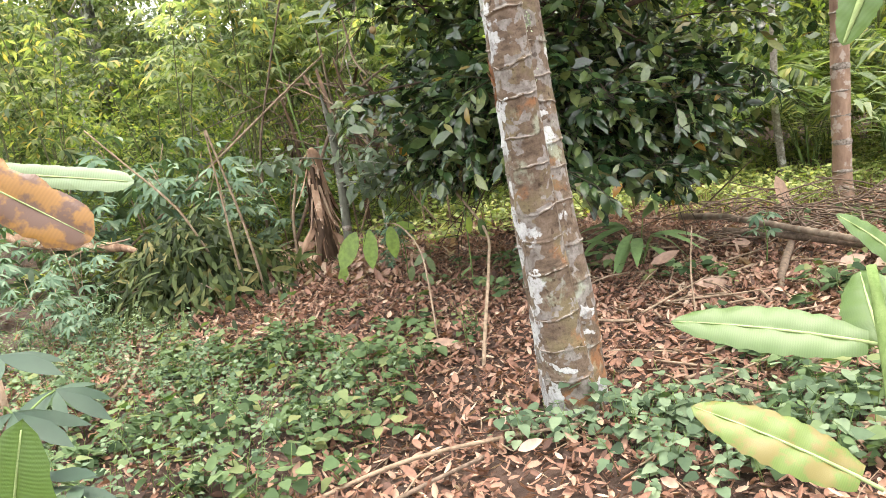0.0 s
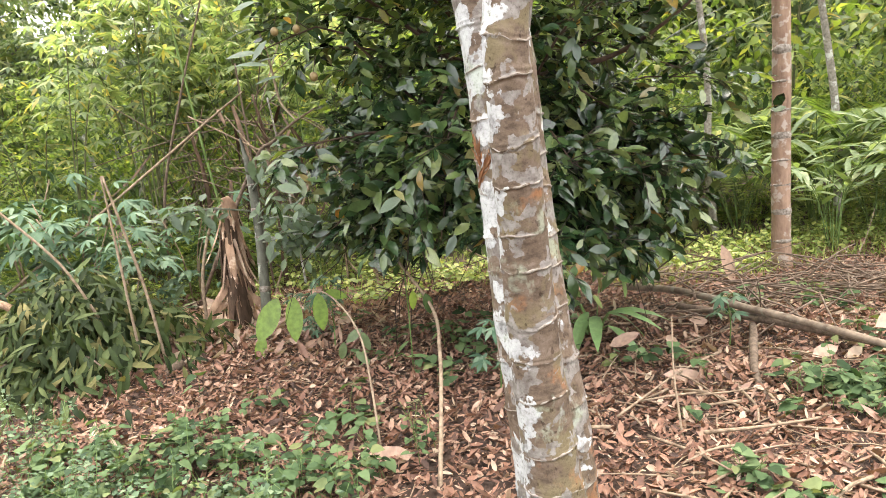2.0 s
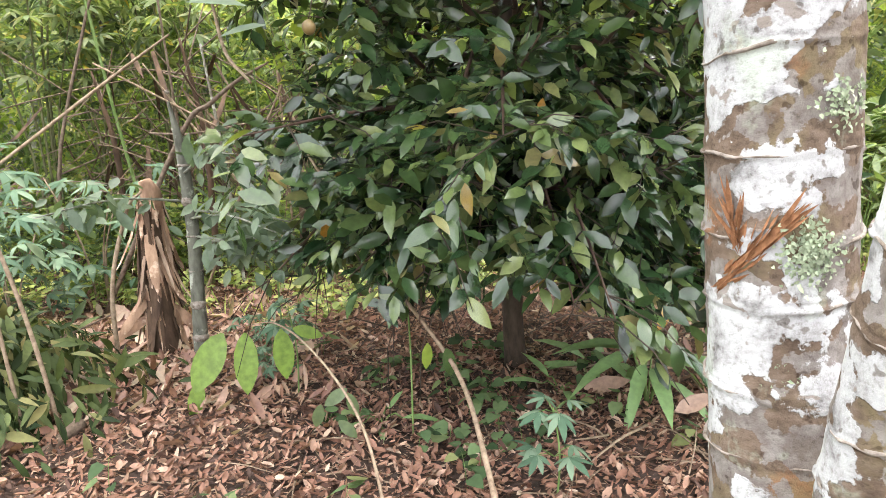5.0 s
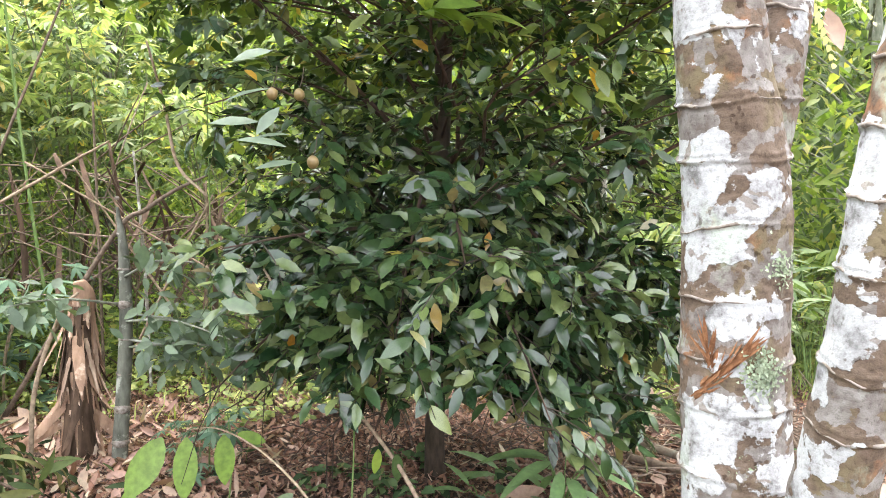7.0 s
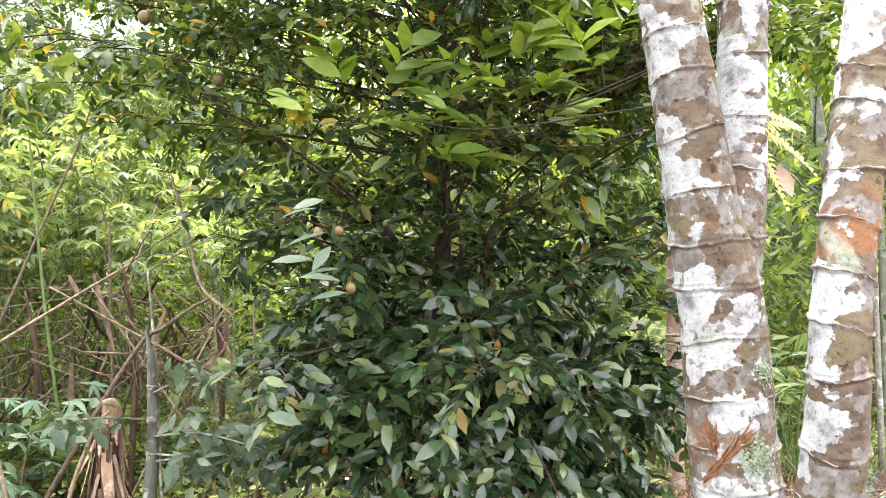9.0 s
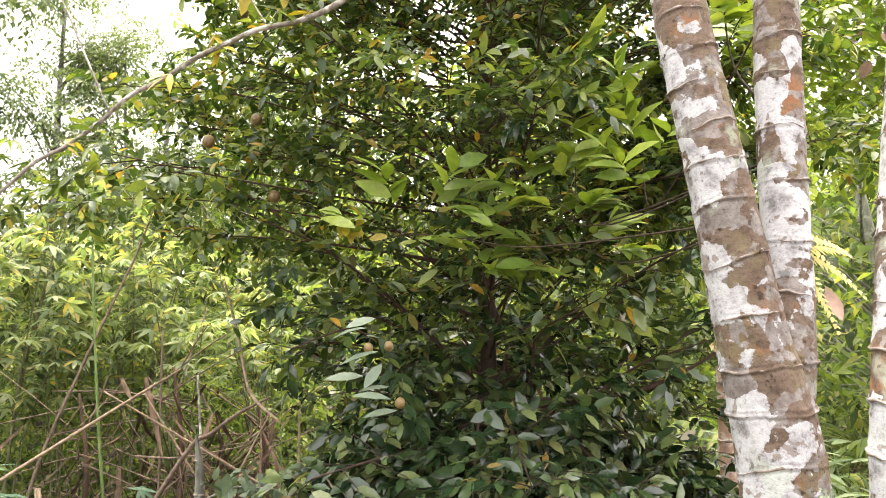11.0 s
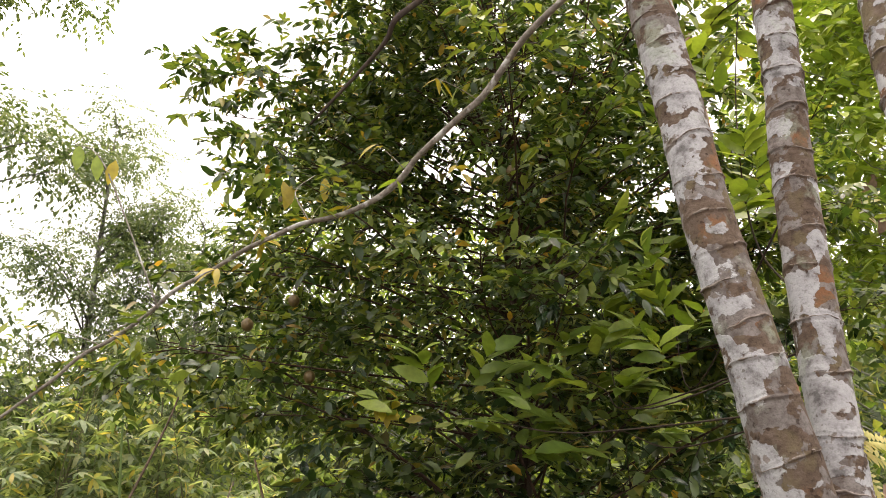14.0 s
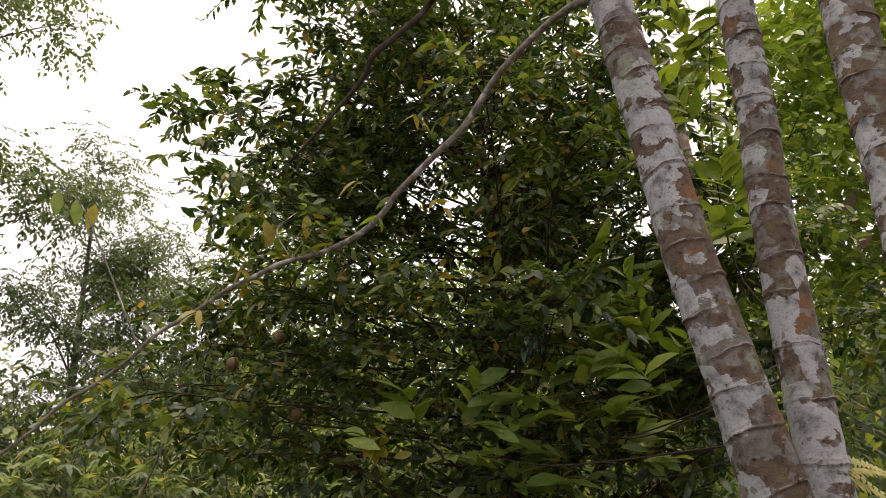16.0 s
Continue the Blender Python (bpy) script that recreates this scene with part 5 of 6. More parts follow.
weeds("sparse_weeds", "sparse small weeds among sticks and litter", 260, lambda x, y: patchy(x, y, 1.5, 0.25), (0.7, 3.2), (2.8, 5.4), (0.05, 0.2), (0.03, 0.07))
weeds("understory_herbs", "light green feathery herbs under the thicket", 330, lambda x, y: patchy(x, y, 1.0, -0.7), (-4.5, 0.6), (8.7, 10.6), (0.35, 0.85), (0.04, 0.09), FARLEAF, OVAL, (12, 20))
weeds("edge_weeds", "low green herbs along the edge of the clearing", 2300, lambda x, y: (y > 8.0 + 0.3 * np.sin(2 * x)) & patchy(x, y, 0.9, -0.6), (-5.5, 7.0), (7.4, 11.5), (0.06, 0.26), (0.03, 0.07), GRASS, OVAL, (7, 13))
weeds("litter_seedlings", "scattered green seedlings growing through the litter", 90, lambda x, y: patchy(x, y, 1.1, 0.2), (-2.2, 3.2), (4.6, 7.4), (0.06, 0.2), (0.04, 0.09))
weeds("fern_weeds", "tuft of bright small-leaved herbs beside the bent stem", 16, lambda x, y: ((x + 0.22) / 0.09) ** 2 + ((y - 4.75) / 0.12) ** 2 < 1, (-0.5, 0.1), (4.5, 5.0), (0.1, 0.3), (0.02, 0.045), WEEDLEAF)


def grass(name, label, n, xr, yr, keep, hr):
    x, y = rng.uniform(*xr, n * 3), rng.uniform(*yr, n * 3)
    ok = keep(x, y)
    x, y = x[ok][:n], y[ok][:n]
    B = np.stack([x, y, ground_z(x, y) - 0.01], 1)
    W = np.stack([rng.normal(0, 0.35, len(x)), rng.normal(0, 0.35, len(x)), np.ones(len(x))], 1)
    L = rng.uniform(*hr, len(x))
    U = np.stack([rng.normal(size=len(x)), rng.normal(size=len(x)), np.full(len(x), 0.2)], 1)
    return tagged(leaf_cloud(name, GRASS, B, W, U, L, rng.uniform(0.006, 0.014, len(x)), [(0, 0.4), (0.5, 0.5), (1, 0)], 0.5, 0.2), label, "grass", kind="stuff")


grass("meadow_grass", "bright green grass beyond the clearing", 9000, (-5.5, 9), (7.8, 13), lambda x, y: y > 8.3 + 0.4 * np.sin(1.5 * x), (0.06, 0.2))
grass("edge_grass", "light green grass along the brush pile", 3000, (1.6, 6.2), (7.4, 9.2), lambda x, y: y > 7.7 + 0.25 * np.sin(2.2 * x), (0.06, 0.18))


# ---- ginger and lance-leaved plants ----
def lance_plant(name, label, stems, h, leaf, per, mat, arch, category="plant", ratio=0.17):
    t = thing(name, label, category)
    for i in range(stems):
        a = 6.28 * i / stems + rng.normal(0, 0.3)
        hh = h * rng.uniform(0.7, 1.0)
        d = np.array([math.cos(a), math.sin(a), 0])
        p = [(*(d * 0.04 - [0, 0, 0.03]), 0.008), (*(d * arch * 0.25 + [0, 0, hh * 0.6]), 0.006), (*(d * arch * 0.7 + [0, 0, hh * 0.95]), 0.004), (*(d * arch + [0, 0, hh]), 0.002)]
        tube("stem", p, GREENSTEM, t, n=10, sides=5)
        s = spline(p, 30)
        k = np.linspace(9, 30, per).astype(int)
        dd = unit(np.gradient(s[:, :3], axis=0))[k]
        sd = unit(np.cross(dd, [0, 0, 1.0]) + 1e-5)
        sg = np.where(np.arange(per) % 2, 1.0, -1.0)[:, None]
        leaf_cloud("leaves", mat, s[k, :3], dd * 0.7 + sd * sg + rng.normal(0, 0.15, (per, 3)), np.array([0, 0, 1.0]) + rng.normal(0, 0.2, (per, 3)), leaf * rng.uniform(0.7, 1.1, per), leaf * ratio, LANCE, 0.35, 0.2, t)
    return t


ginger = lance_plant("ginger_clump", "clump of arching ginger stems with long pale green leaves", 9, 1.35, 0.42, 12, GINGERLEAF, 0.7)
set_copies(ginger, [(4.0, 8.5, 0.85, 0.1), (4.7, 8.0, 0.8, 1.2), (5.4, 8.8, 1.0, 3.0), (4.5, 9.6, 1.1, 5.2)], "ginger clumps")


def fern_clump(fronds, l, mat):
    """Arching pinnate fronds from one foot."""
    t = thing("fern_clump", "clump of arching feathery green fronds in the shade", "fern")
    for i in range(fronds):
        a = 6.28 * i / fronds + rng.normal(0, 0.25)
        d = np.array([math.cos(a), math.sin(a), 0])
        ll = l * rng.uniform(0.7, 1.1)
        p = [(*(d * 0.03), 0.007), (*(d * ll * 0.25 + [0, 0, ll * 0.6]), 0.005), (*(d * ll * 0.6 + [0, 0, ll * 0.82]), 0.0035), (*(d * ll * 0.95 + [0, 0, ll * 0.62]), 0.0015)]
        tube("rachis", p, GREENSTEM, t, n=10, sides=5)
        sp = spline(p, 60)[14:, :3]
        dd = unit(np.gradient(sp, axis=0))
        sd = unit(np.cross(dd, [0, 0, 1.0]) + 1e-5)
        m = len(sp)
        u = np.linspace(0, 1, m)
        B, W = np.vstack([sp, sp]), np.vstack([sd + dd * 0.45, -sd + dd * 0.45]) - np.array([0, 0, 0.2])
        L = np.tile(ll * 0.26 * np.sin(np.pi * (0.12 + 0.85 * u)) ** 0.8, 2) * rng.uniform(0.85, 1.1, 2 * m)
        leaf_cloud("frond", mat, B, W, np.tile([0, 0, 1.0], (2 * m, 1)) + rng.normal(0, 0.15, (2 * m, 3)), L, ll * 0.034, LANCE, 0.3, 0.1, t)
    return t


fern = fern_clump(9, 1.25, FARLEAF)
set_copies(fern, [(2.6, 10.2, 0.8, 0.3), (3.7, 9.9, 0.95, 1.4), (4.9, 9.2, 0.9, 2.5), (1.9, 10.6, 0.9, 3.7), (3.2, 11.0, 1.3, 4.4), (5.9, 9.8, 1.2, 5.1), (4.4, 11.1, 1.4, 0.2)], "fern clumps")


def lance_tuft(x, y, n, l, label, rise=0.0):
    t = thing("lance_leaf_plant", label, "plant", "lance-leaved plants")
    z = float(ground_z(x, y))
    for i in range(n):
        a = 6.28 * i / n + rng.normal(0, 0.25)
        d = np.array([math.cos(a), math.sin(a) * 0.8 - 0.15, rng.uniform(-0.35, 0.5) if rise else rng.uniform(0.15, 0.9)])
        b = np.array([x, y, z + rise * rng.uniform(0.6, 1.1)]) + d * 0.10
        tube("stalk", [(x, y, z - 0.02, 0.005), (*(np.array([x, y, z + 0.08]) * 0.5 + b * 0.5), 0.004), (*b, 0.003)], GREENSTEM, t, n=3, sides=5)
        ll = l * rng.uniform(0.75, 1.1)
        leaf_cloud("leaf", BROADGREEN, [b], [d], [(0.0, -0.2, 1.0)], [ll], [ll * 0.22], [(0, 0.08), (0.2, 0.4), (0.45, 0.5), (0.75, 0.34), (1, 0)], 0.45, 0.22, t)
    return t


BROADGREEN = leaf_mat("lance_leaf", [(0.0, (0.13, 0.22, 0.085)), (1.0, (0.22, 0.33, 0.15))], 0.4, 0.3)
lance_tuft(0.98, 6.15, 13, 0.36, "turmeric-like plant with long drooping green leaves beside the tree", 0.32)
lance_tuft(0.62, 6.45, 6, 0.22, "small green seedling rosette at the foot of the tree")
lance_tuft(-0.35, 6.2, 5, 0.18, "small green seedling in the litter")
lance_tuft(0.95, 6.75, 7, 0.30, "green leafy shoot under the dark crown")


# ---- details of the ringed tree ----
rng = np.random.default_rng(27)


def on_stem(u, z):
    """A place on the second stem's bark, u metres to the side of its open face."""
    r = 0.121
    c = np.array([0.233 - 0.02 * (z - 1.45), 4.053 + 0.045 * (z - 1.45)])
    n, e = np.array([-0.73, -0.68]), np.array([0.68, -0.73])
    q = c + e * u + n * math.sqrt(max(r * r - u * u, 1e-6))
    return np.array([q[0], q[1], z])


def fibre_scar():
    B, W, U, L = [], [], [], []
    for i in range(70):
        if i < 48:
            s = rng.uniform(0, 0.8)
            a, b = np.array([-0.082, 1.415]), np.array([0.055, 1.565])
        else:
            s = rng.uniform(0, 0.6)
            a, b = np.array([-0.03, 1.49]), np.array([-0.06, 1.585])
        k = a + (b - a) * s + rng.normal(0, 0.005, 2)
        k2 = k + (b - a) * 0.3 + rng.normal(0, 0.008, 2)
        p, q = on_stem(*k), on_stem(*k2)
        n = unit(np.array([p[0] - 0.233, p[1] - 4.053, 0])[None])[0]
        B.append(p + n * rng.uniform(0.0, 0.003))
        W.append(q - p + n * rng.uniform(-0.003, 0.002))
        U.append(n + rng.normal(0, 0.5, 3))
        L.append(rng.uniform(0.03, 0.09))
    leaf_cloud("torn_fibre", FIBRE, B, W, U, L, rng.uniform(0.003, 0.010, len(L)), LANCE, -0.1, 0.4, ringed, "torn orange bark fibres")
    LICH = leaf_mat("lichen", [(0.0, (0.19, 0.235, 0.155)), (1.0, (0.33, 0.38, 0.27))], 0.9, 0.05)
    for cu, cz, m, s in ((0.065, 1.495, 420, 0.034), (0.105, 1.72, 160, 0.028), (0.035, 1.28, 200, 0.026)):
        P, N = [], []
        for i in range(m):
            p = on_stem(min(cu + rng.normal(0, s * 0.55), 0.118), cz + rng.normal(0, s * 0.7))
            n = unit(np.array([p[0] - 0.233, p[1] - 4.053, 0])[None])[0]
            P.append(p + n * rng.uniform(0.0, 0.004))
            N.append(n)
        P, N = np.array(P), np.array(N)
        tagged(leaf_cloud("lichen", LICH, P, rng.normal(size=(m, 3)) + N * 0.5, N, rng.uniform(0.005, 0.010, m), 0.006, HEART, 0.4, 0.3, ringed, "crusty grey-green lichen"), kind="stuff")


fibre_scar()


def limb_leaves():
    pts = spline([(-0.231, 4.473, 4.203), (-0.515, 4.87, 3.892), (-0.706, 5.112, 3.709), (-0.981, 5.3, 3.567), (-1.36, 5.475, 3.441), (-1.746, 5.65, 3.172), (-2.112, 5.8, 2.899), (-2.6, 5.95, 2.5)], 80)
    for k in (9, 15, 18, 22, 26, 33, 38, 41, 45, 47, 52, 58, 63, 70, 75):
        d = unit(np.array([rng.normal(0, 0.7), rng.normal(0, 0.5), rng.uniform(-0.5, 0.9)])[None])[0]
        p = pts[k]
        e = p + d * rng.uniform(0.06, 0.2)
        tube("twig", [(*p, 0.003), (*((p + e) / 2 + [0, 0, 0.01]), 0.0025), (*e, 0.0015)], LIMBBARK, ringed, n=3, sides=4)
        tone = YELLOWLEAF if rng.random() < 0.6 else BRIGHT
        for q in range(rng.integers(3, 6)):
            a = rng.uniform(0, 6.28)
            w = np.array([math.cos(a), math.sin(a), rng.uniform(-0.9, 0.1)])
            leaf_cloud("leaf", tone, [e - d * 0.012 * q], [w], np.array([0, -0.5, 0.9]) + rng.normal(0, 0.3, 3), rng.uniform(0.055, 0.11), rng.uniform(0.022, 0.036), OVAL, 0.35, 0.2, ringed)
    # second, darker limb higher up
    tube("limb", [(-0.08, 4.16, 4.9, 0.024), (-0.2, 4.7, 5.2, 0.020), (-0.336, 5.3, 5.164, 0.018), (-0.444, 5.3, 5.003, 0.017), (-0.561, 5.3, 4.866, 0.017), (-0.689, 5.3, 4.714, 0.016), (-0.726, 5.35, 4.619, 0.013), (-0.839, 5.4, 4.461, 0.010), (-1.09, 5.45, 4.12, 0.006)], DARKBARK, ringed, "dark upper limb", n=50, sides=9, wobble=0.06, seed=8)


limb_leaves()


def bright_branch(pts, n, l, mat=BRIGHT):
    tube("limb", [(a, b, c, r * 0.28) for a, b, c, r in pts], DARKBARK, ringed, n=24, sides=6)
    s = spline(pts, 40)[12:, :3]
    B, W = [], []
    for c in range(n):
        k = int(rng.uniform(0, len(s)))
        a = rng.uniform(0, 6.28)
        d = np.array([math.cos(a), math.sin(a), rng.uniform(-0.2, 1.0)])
        m = 7
        e = s[k] + d * rng.uniform(0.12, 0.3)
        B.append(s[k] + (e - s[k]) * np.linspace(0.5, 1, m)[:, None])
        sd = unit(np.cross(d, [0, 0, 1.0])[None])[0]
        W.append(d * 0.8 + sd * np.where(np.arange(m) % 2, 0.9, -0.9)[:, None] + rng.normal(0, 0.2, (m, 3)))
    B, W = np.vstack(B), np.vstack(W)
    L = l * rng.uniform(0.7, 1.1, len(B))
    tagged(leaf_cloud("foliage", mat, B, W, np.array([0, -0.55, 0.9]) + rng.normal(0, 0.42, B.shape), L, L * 0.42, OVAL, 0.25, 0.2, ringed, "large bright green leaves"), kind="stuff")


bright_branch([(0.45, 4.2, 2.75, 0.014), (0.24, 5, 2.68, 0.011), (0.33, 5.3, 3.09, 0.009), (0.36, 5.4, 3.38, 0.007), (0.34, 5.4, 3.6, 0.004)], 11, 0.17)
bright_branch([(0.45, 4.2, 2.75, 0.014), (0.24, 5, 2.68, 0.011), (0.22, 5.2, 2.8, 0.009), (0.13, 5.4, 2.92, 0.007), (0.07, 5.5, 2.92, 0.004)], 7, 0.17)
bright_branch([(0.42, 4.2, 2.55, 0.014), (-0.01, 5, 2.58, 0.011), (-0.23, 5.3, 2.66, 0.009), (-0.4, 5.5, 2.71, 0.007), (-0.63, 5.5, 2.66, 0.004)], 7, 0.17)
bright_branch([(0.42, 4.2, 2.55, 0.014), (0.35, 4.9, 2.51, 0.011), (0.25, 5.2, 2.62, 0.009), (0.05, 5.4, 2.57, 0.007), (-0.28, 5.5, 2.48, 0.004)], 8, 0.17)
bright_branch([(0.5, 4.2, 3.3, 0.014), (0.49, 4.9, 2.76, 0.011), (0.64, 5.2, 3.08, 0.009), (0.73, 5.3, 3.38, 0.007), (0.79, 5.4, 3.68, 0.004)], 9, 0.17)
bright_branch([(0.46, 4.2, 2.9, 0.016), (0.62, 4.55, 3.3, 0.014), (0.74, 4.64, 3.95, 0.012), (0.925, 4.64, 4.75, 0.009), (1.1, 4.64, 5.5, 0.006)], 22, 0.15)
bright_branch([(0.62, 4.2, 4.3, 0.016), (0.75, 4.7, 4.5, 0.012), (0.9, 5.3, 4.4, 0.009), (1.0, 5.8, 4.2, 0.005)], 10, 0.17)
bright_branch([(0.5, 4.2, 3.3, 0.014), (0.75, 4.6, 3.5, 0.010), (1.05, 5.1, 3.6, 0.007), (1.25, 5.6, 3.8, 0.004)], 14, 0.17)


def trunk_fern():
    t = thing("trunk_fern", "small pale yellowing fern growing in the tree's crotch", "fern")
    for base, way, l in (((0.34, 4.06, 2.43), (1.0, -0.05, -0.25), 0.25), ((0.36, 4.06, 2.40), (0.6, -0.1, -0.9), 0.19), ((0.35, 4.06, 2.43), (0.9, -0.3, 0.15), 0.16)):
        b, w = np.array(base), unit(np.array(way)[None])[0]
        m = 26
        u = np.linspace(0.08, 1, m)[:, None]
        P = b + w * l * u - np.array([0, 0, 1]) * l * 0.35 * u * u
        sd = unit(np.cross(w, [0, -0.8, 0.6])[None])[0]
        W = sd * np.where(np.arange(m) % 2, 1.0, -1.0)[:, None] + w * 0.5
        tube("rachis", [(*P[0], 0.0015), (*P[m // 2], 0.0012), (*P[-1], 0.0006)], GREENSTEM, t, n=6, sides=4)
        leaf_cloud("frond", FERNLEAF, P, W, [(0, -0.8, 0.6)] * m, 0.055 * (1.05 - u[:, 0]) + 0.012, 0.014, LANCE, 0.2, 0.1, t)
    return t


FERNLEAF = leaf_mat("pale_fern", [(0.0, (0.42, 0.40, 0.10)), (1.0, (0.55, 0.48, 0.18))], 0.5, 0.3)
trunk_fern()
tagged(leaf_cloud("dead_leaf", DRYBIG, [(0.475, 4.08, 2.31)], [(0.1, -0.1, -1)], [(-0.3, -1, 0)], [0.11], [0.05], OVAL, -0.3, 0.4), "dead brown leaf caught on the trunk", "leaf")


# ---- fruit and single leaves of the nutmeg tree ----
FRUIT, fnt, fp = nodes_of("nutmeg_fruit")
fnt.links.new(ramp(fnt, [(0.35, (0.095, 0.062, 0.021)), (0.65, (0.155, 0.105, 0.036))], noise_tex(fnt, 30, 3)), fp.inputs["Base Color"])
fp.inputs["Roughness"].default_value = 0.5


def fruit(x, y, z, r=0.033):
    bm = bmesh.new()
    bmesh.ops.create_uvsphere(bm, u_segments=16, v_segments=12, radius=r)
    for v in bm.verts:
        f = v.co.z / r
        v.co.z *= 1.12
        if f > 0.55:
            v.co.x *= 1 - 0.35 * (f - 0.55)
            v.co.y *= 1 - 0.35 * (f - 0.55)
        if v.co.x > 0:
            v.co.x *= 0.97
    me = bpy.data.meshes.new("fruit")
    bm.to_mesh(me)
    bm.free()
    me.materials.append(FRUIT)
    me.shade_smooth()
    ob = new("fruit", me)
    ob.location, ob.parent = (x, y, z), nutmeg
    tagged(ob, "round yellow nutmeg fruit")
    tube("fruit_stalk", [(x, y, z + r, 0.002), (x + 0.01, y, z + r + 0.03, 0.002), (x + 0.02, y + 0.03, z + r + 0.08, 0.0018)], DARKBARK, nutmeg, n=4, sides=5)


for f in ((-0.437, 6.55, 3.20), (-0.857, 6.4, 3.25), (-0.446, 6.35, 3.46), (-1.052, 6.3, 3.48), (-0.51, 5.37, 1.965, 0.022), (-0.66, 5.3, 2.19, 0.020), (-0.56, 5.36, 2.2, 0.020), (-1.3, 6.2, 3.3), (0.2, 6.0, 4.3), (-1.15, 6.1, 4.0), (0.05, 5.9, 1.5, 0.024), (-0.95, 6.3, 3.05)):
    fruit(*f)
# Sheen of the sky on these leaves, painted as a paler grey-green base.
LEAF_SHEEN = leaf_mat("painted_leaf_sheen", [(0.0, (0.065, 0.094, 0.061)), (1.0, (0.115, 0.151, 0.108))], 0.5, 0.1)
for k in range(9):
    leaf_cloud("pale_leaf", LEAF_SHEEN, [(-0.72 + rng.normal(0.03, 0.06), 5.05 + rng.normal(0, 0.04), 2.29 - 0.0425 * k)], np.array([-1.0, -0.1, -0.15]) + rng.normal(0, 0.25, 3), np.array([0, -0.5, 1.0]) + rng.normal(0, 0.2, 3), rng.uniform(0.11, 0.15), 0.05, OVAL, 0.15, 0.2, nutmeg, "leaf with its pale sheen painted into the colour")


for k in range(8):
    leaf_cloud("yellow_leaf", YELLOWLEAF, [(-0.575 + rng.normal(0, 0.05), 5.75 + rng.normal(0, 0.04), 2.78 + rng.normal(0, 0.035))], rng.normal(0, 0.6, 3) + np.array([0, -0.2, -0.5]), np.array([0, -0.8, 0.6]) + rng.normal(0, 0.3, 3), rng.uniform(0.07, 0.11), 0.042, OVAL, 0.2, 0.2, nutmeg, "bright yellow dying leaf")


# ---- banana leaves near the path ----
def banana_leaf(name, base, tip, width, normal, mat, label, parent, sag=0.1, tear=0.0, blunt=False):
    base, tip, normal = (np.array(v, float) for v in (base, tip, normal))
    n, k = 26, 8
    way = tip - base
    L = np.linalg.norm(way)
    way /= L
    side = unit(np.cross(way, normal)[None])[0]
    up = np.cross(side, way)
    r1 = np.random.default_rng(int(abs(base[0]) * 1000) + 1)
    V, UV, F = [], [], []
    for i in range(n + 1):
        s = i / n
        w = width * 0.5 * (math.sin(math.pi * min(s * 0.93 + 0.07, 1)) ** 0.55) * (1 - 0.15 * s)
        if blunt:
            w = width * 0.5 * min(1.0, 0.7 + s) * math.sqrt(max(0.02, 1 - max(0.0, (s - 0.86) / 0.14) ** 2))
        elif s > 0.98:
            w *= 0.3
        c = base + way * L * s + up * (sag * L * 4 * s * (1 - s) * 0.5 - sag * L * s * s)
        for j in range(-k, k + 1):
            t = j / k
            e = w * (1 + (0.05 * math.sin(9 * s * 6.28 + j) + tear * r1.uniform(-0.5, 0.2)) * (abs(t) > 0.8))
            V.append(c + side * e * t + up * (abs(t) * w * 0.28 - t * t * w * 0.32 + 0.012 * width * math.sin(30 * s + 2 * t)))
            UV.append((s, t))
    m = 2 * k + 1
    for i in range(n):
        for j in range(m - 1):
            F.append((i * m + j, i * m + j + 1, (i + 1) * m + j + 1, (i + 1) * m + j))
    ob = mesh_object(name, V, F, mat, parent, label)
    uv = ob.data.uv_layers.new(name="UVMap")
    for lp in ob.data.loops:
        uv.data[lp.index].uv = UV[lp.vertex_index]
    rib = [(*(base + way * L * s + up * (sag * L * 4 * s * (1 - s) * 0.5 - sag * L * s * s) + up * 0.001), 0.0045 * (1 - 0.8 * s)) for s in np.linspace(-0.12, 0.97, 8)]
    tube("midrib", rib, RIB, ob, n=24, sides=6)
    return ob


RIB = bark_mat("leaf_midrib", (0.18, 0.24, 0.09), (0.28, 0.34, 0.16), 30)


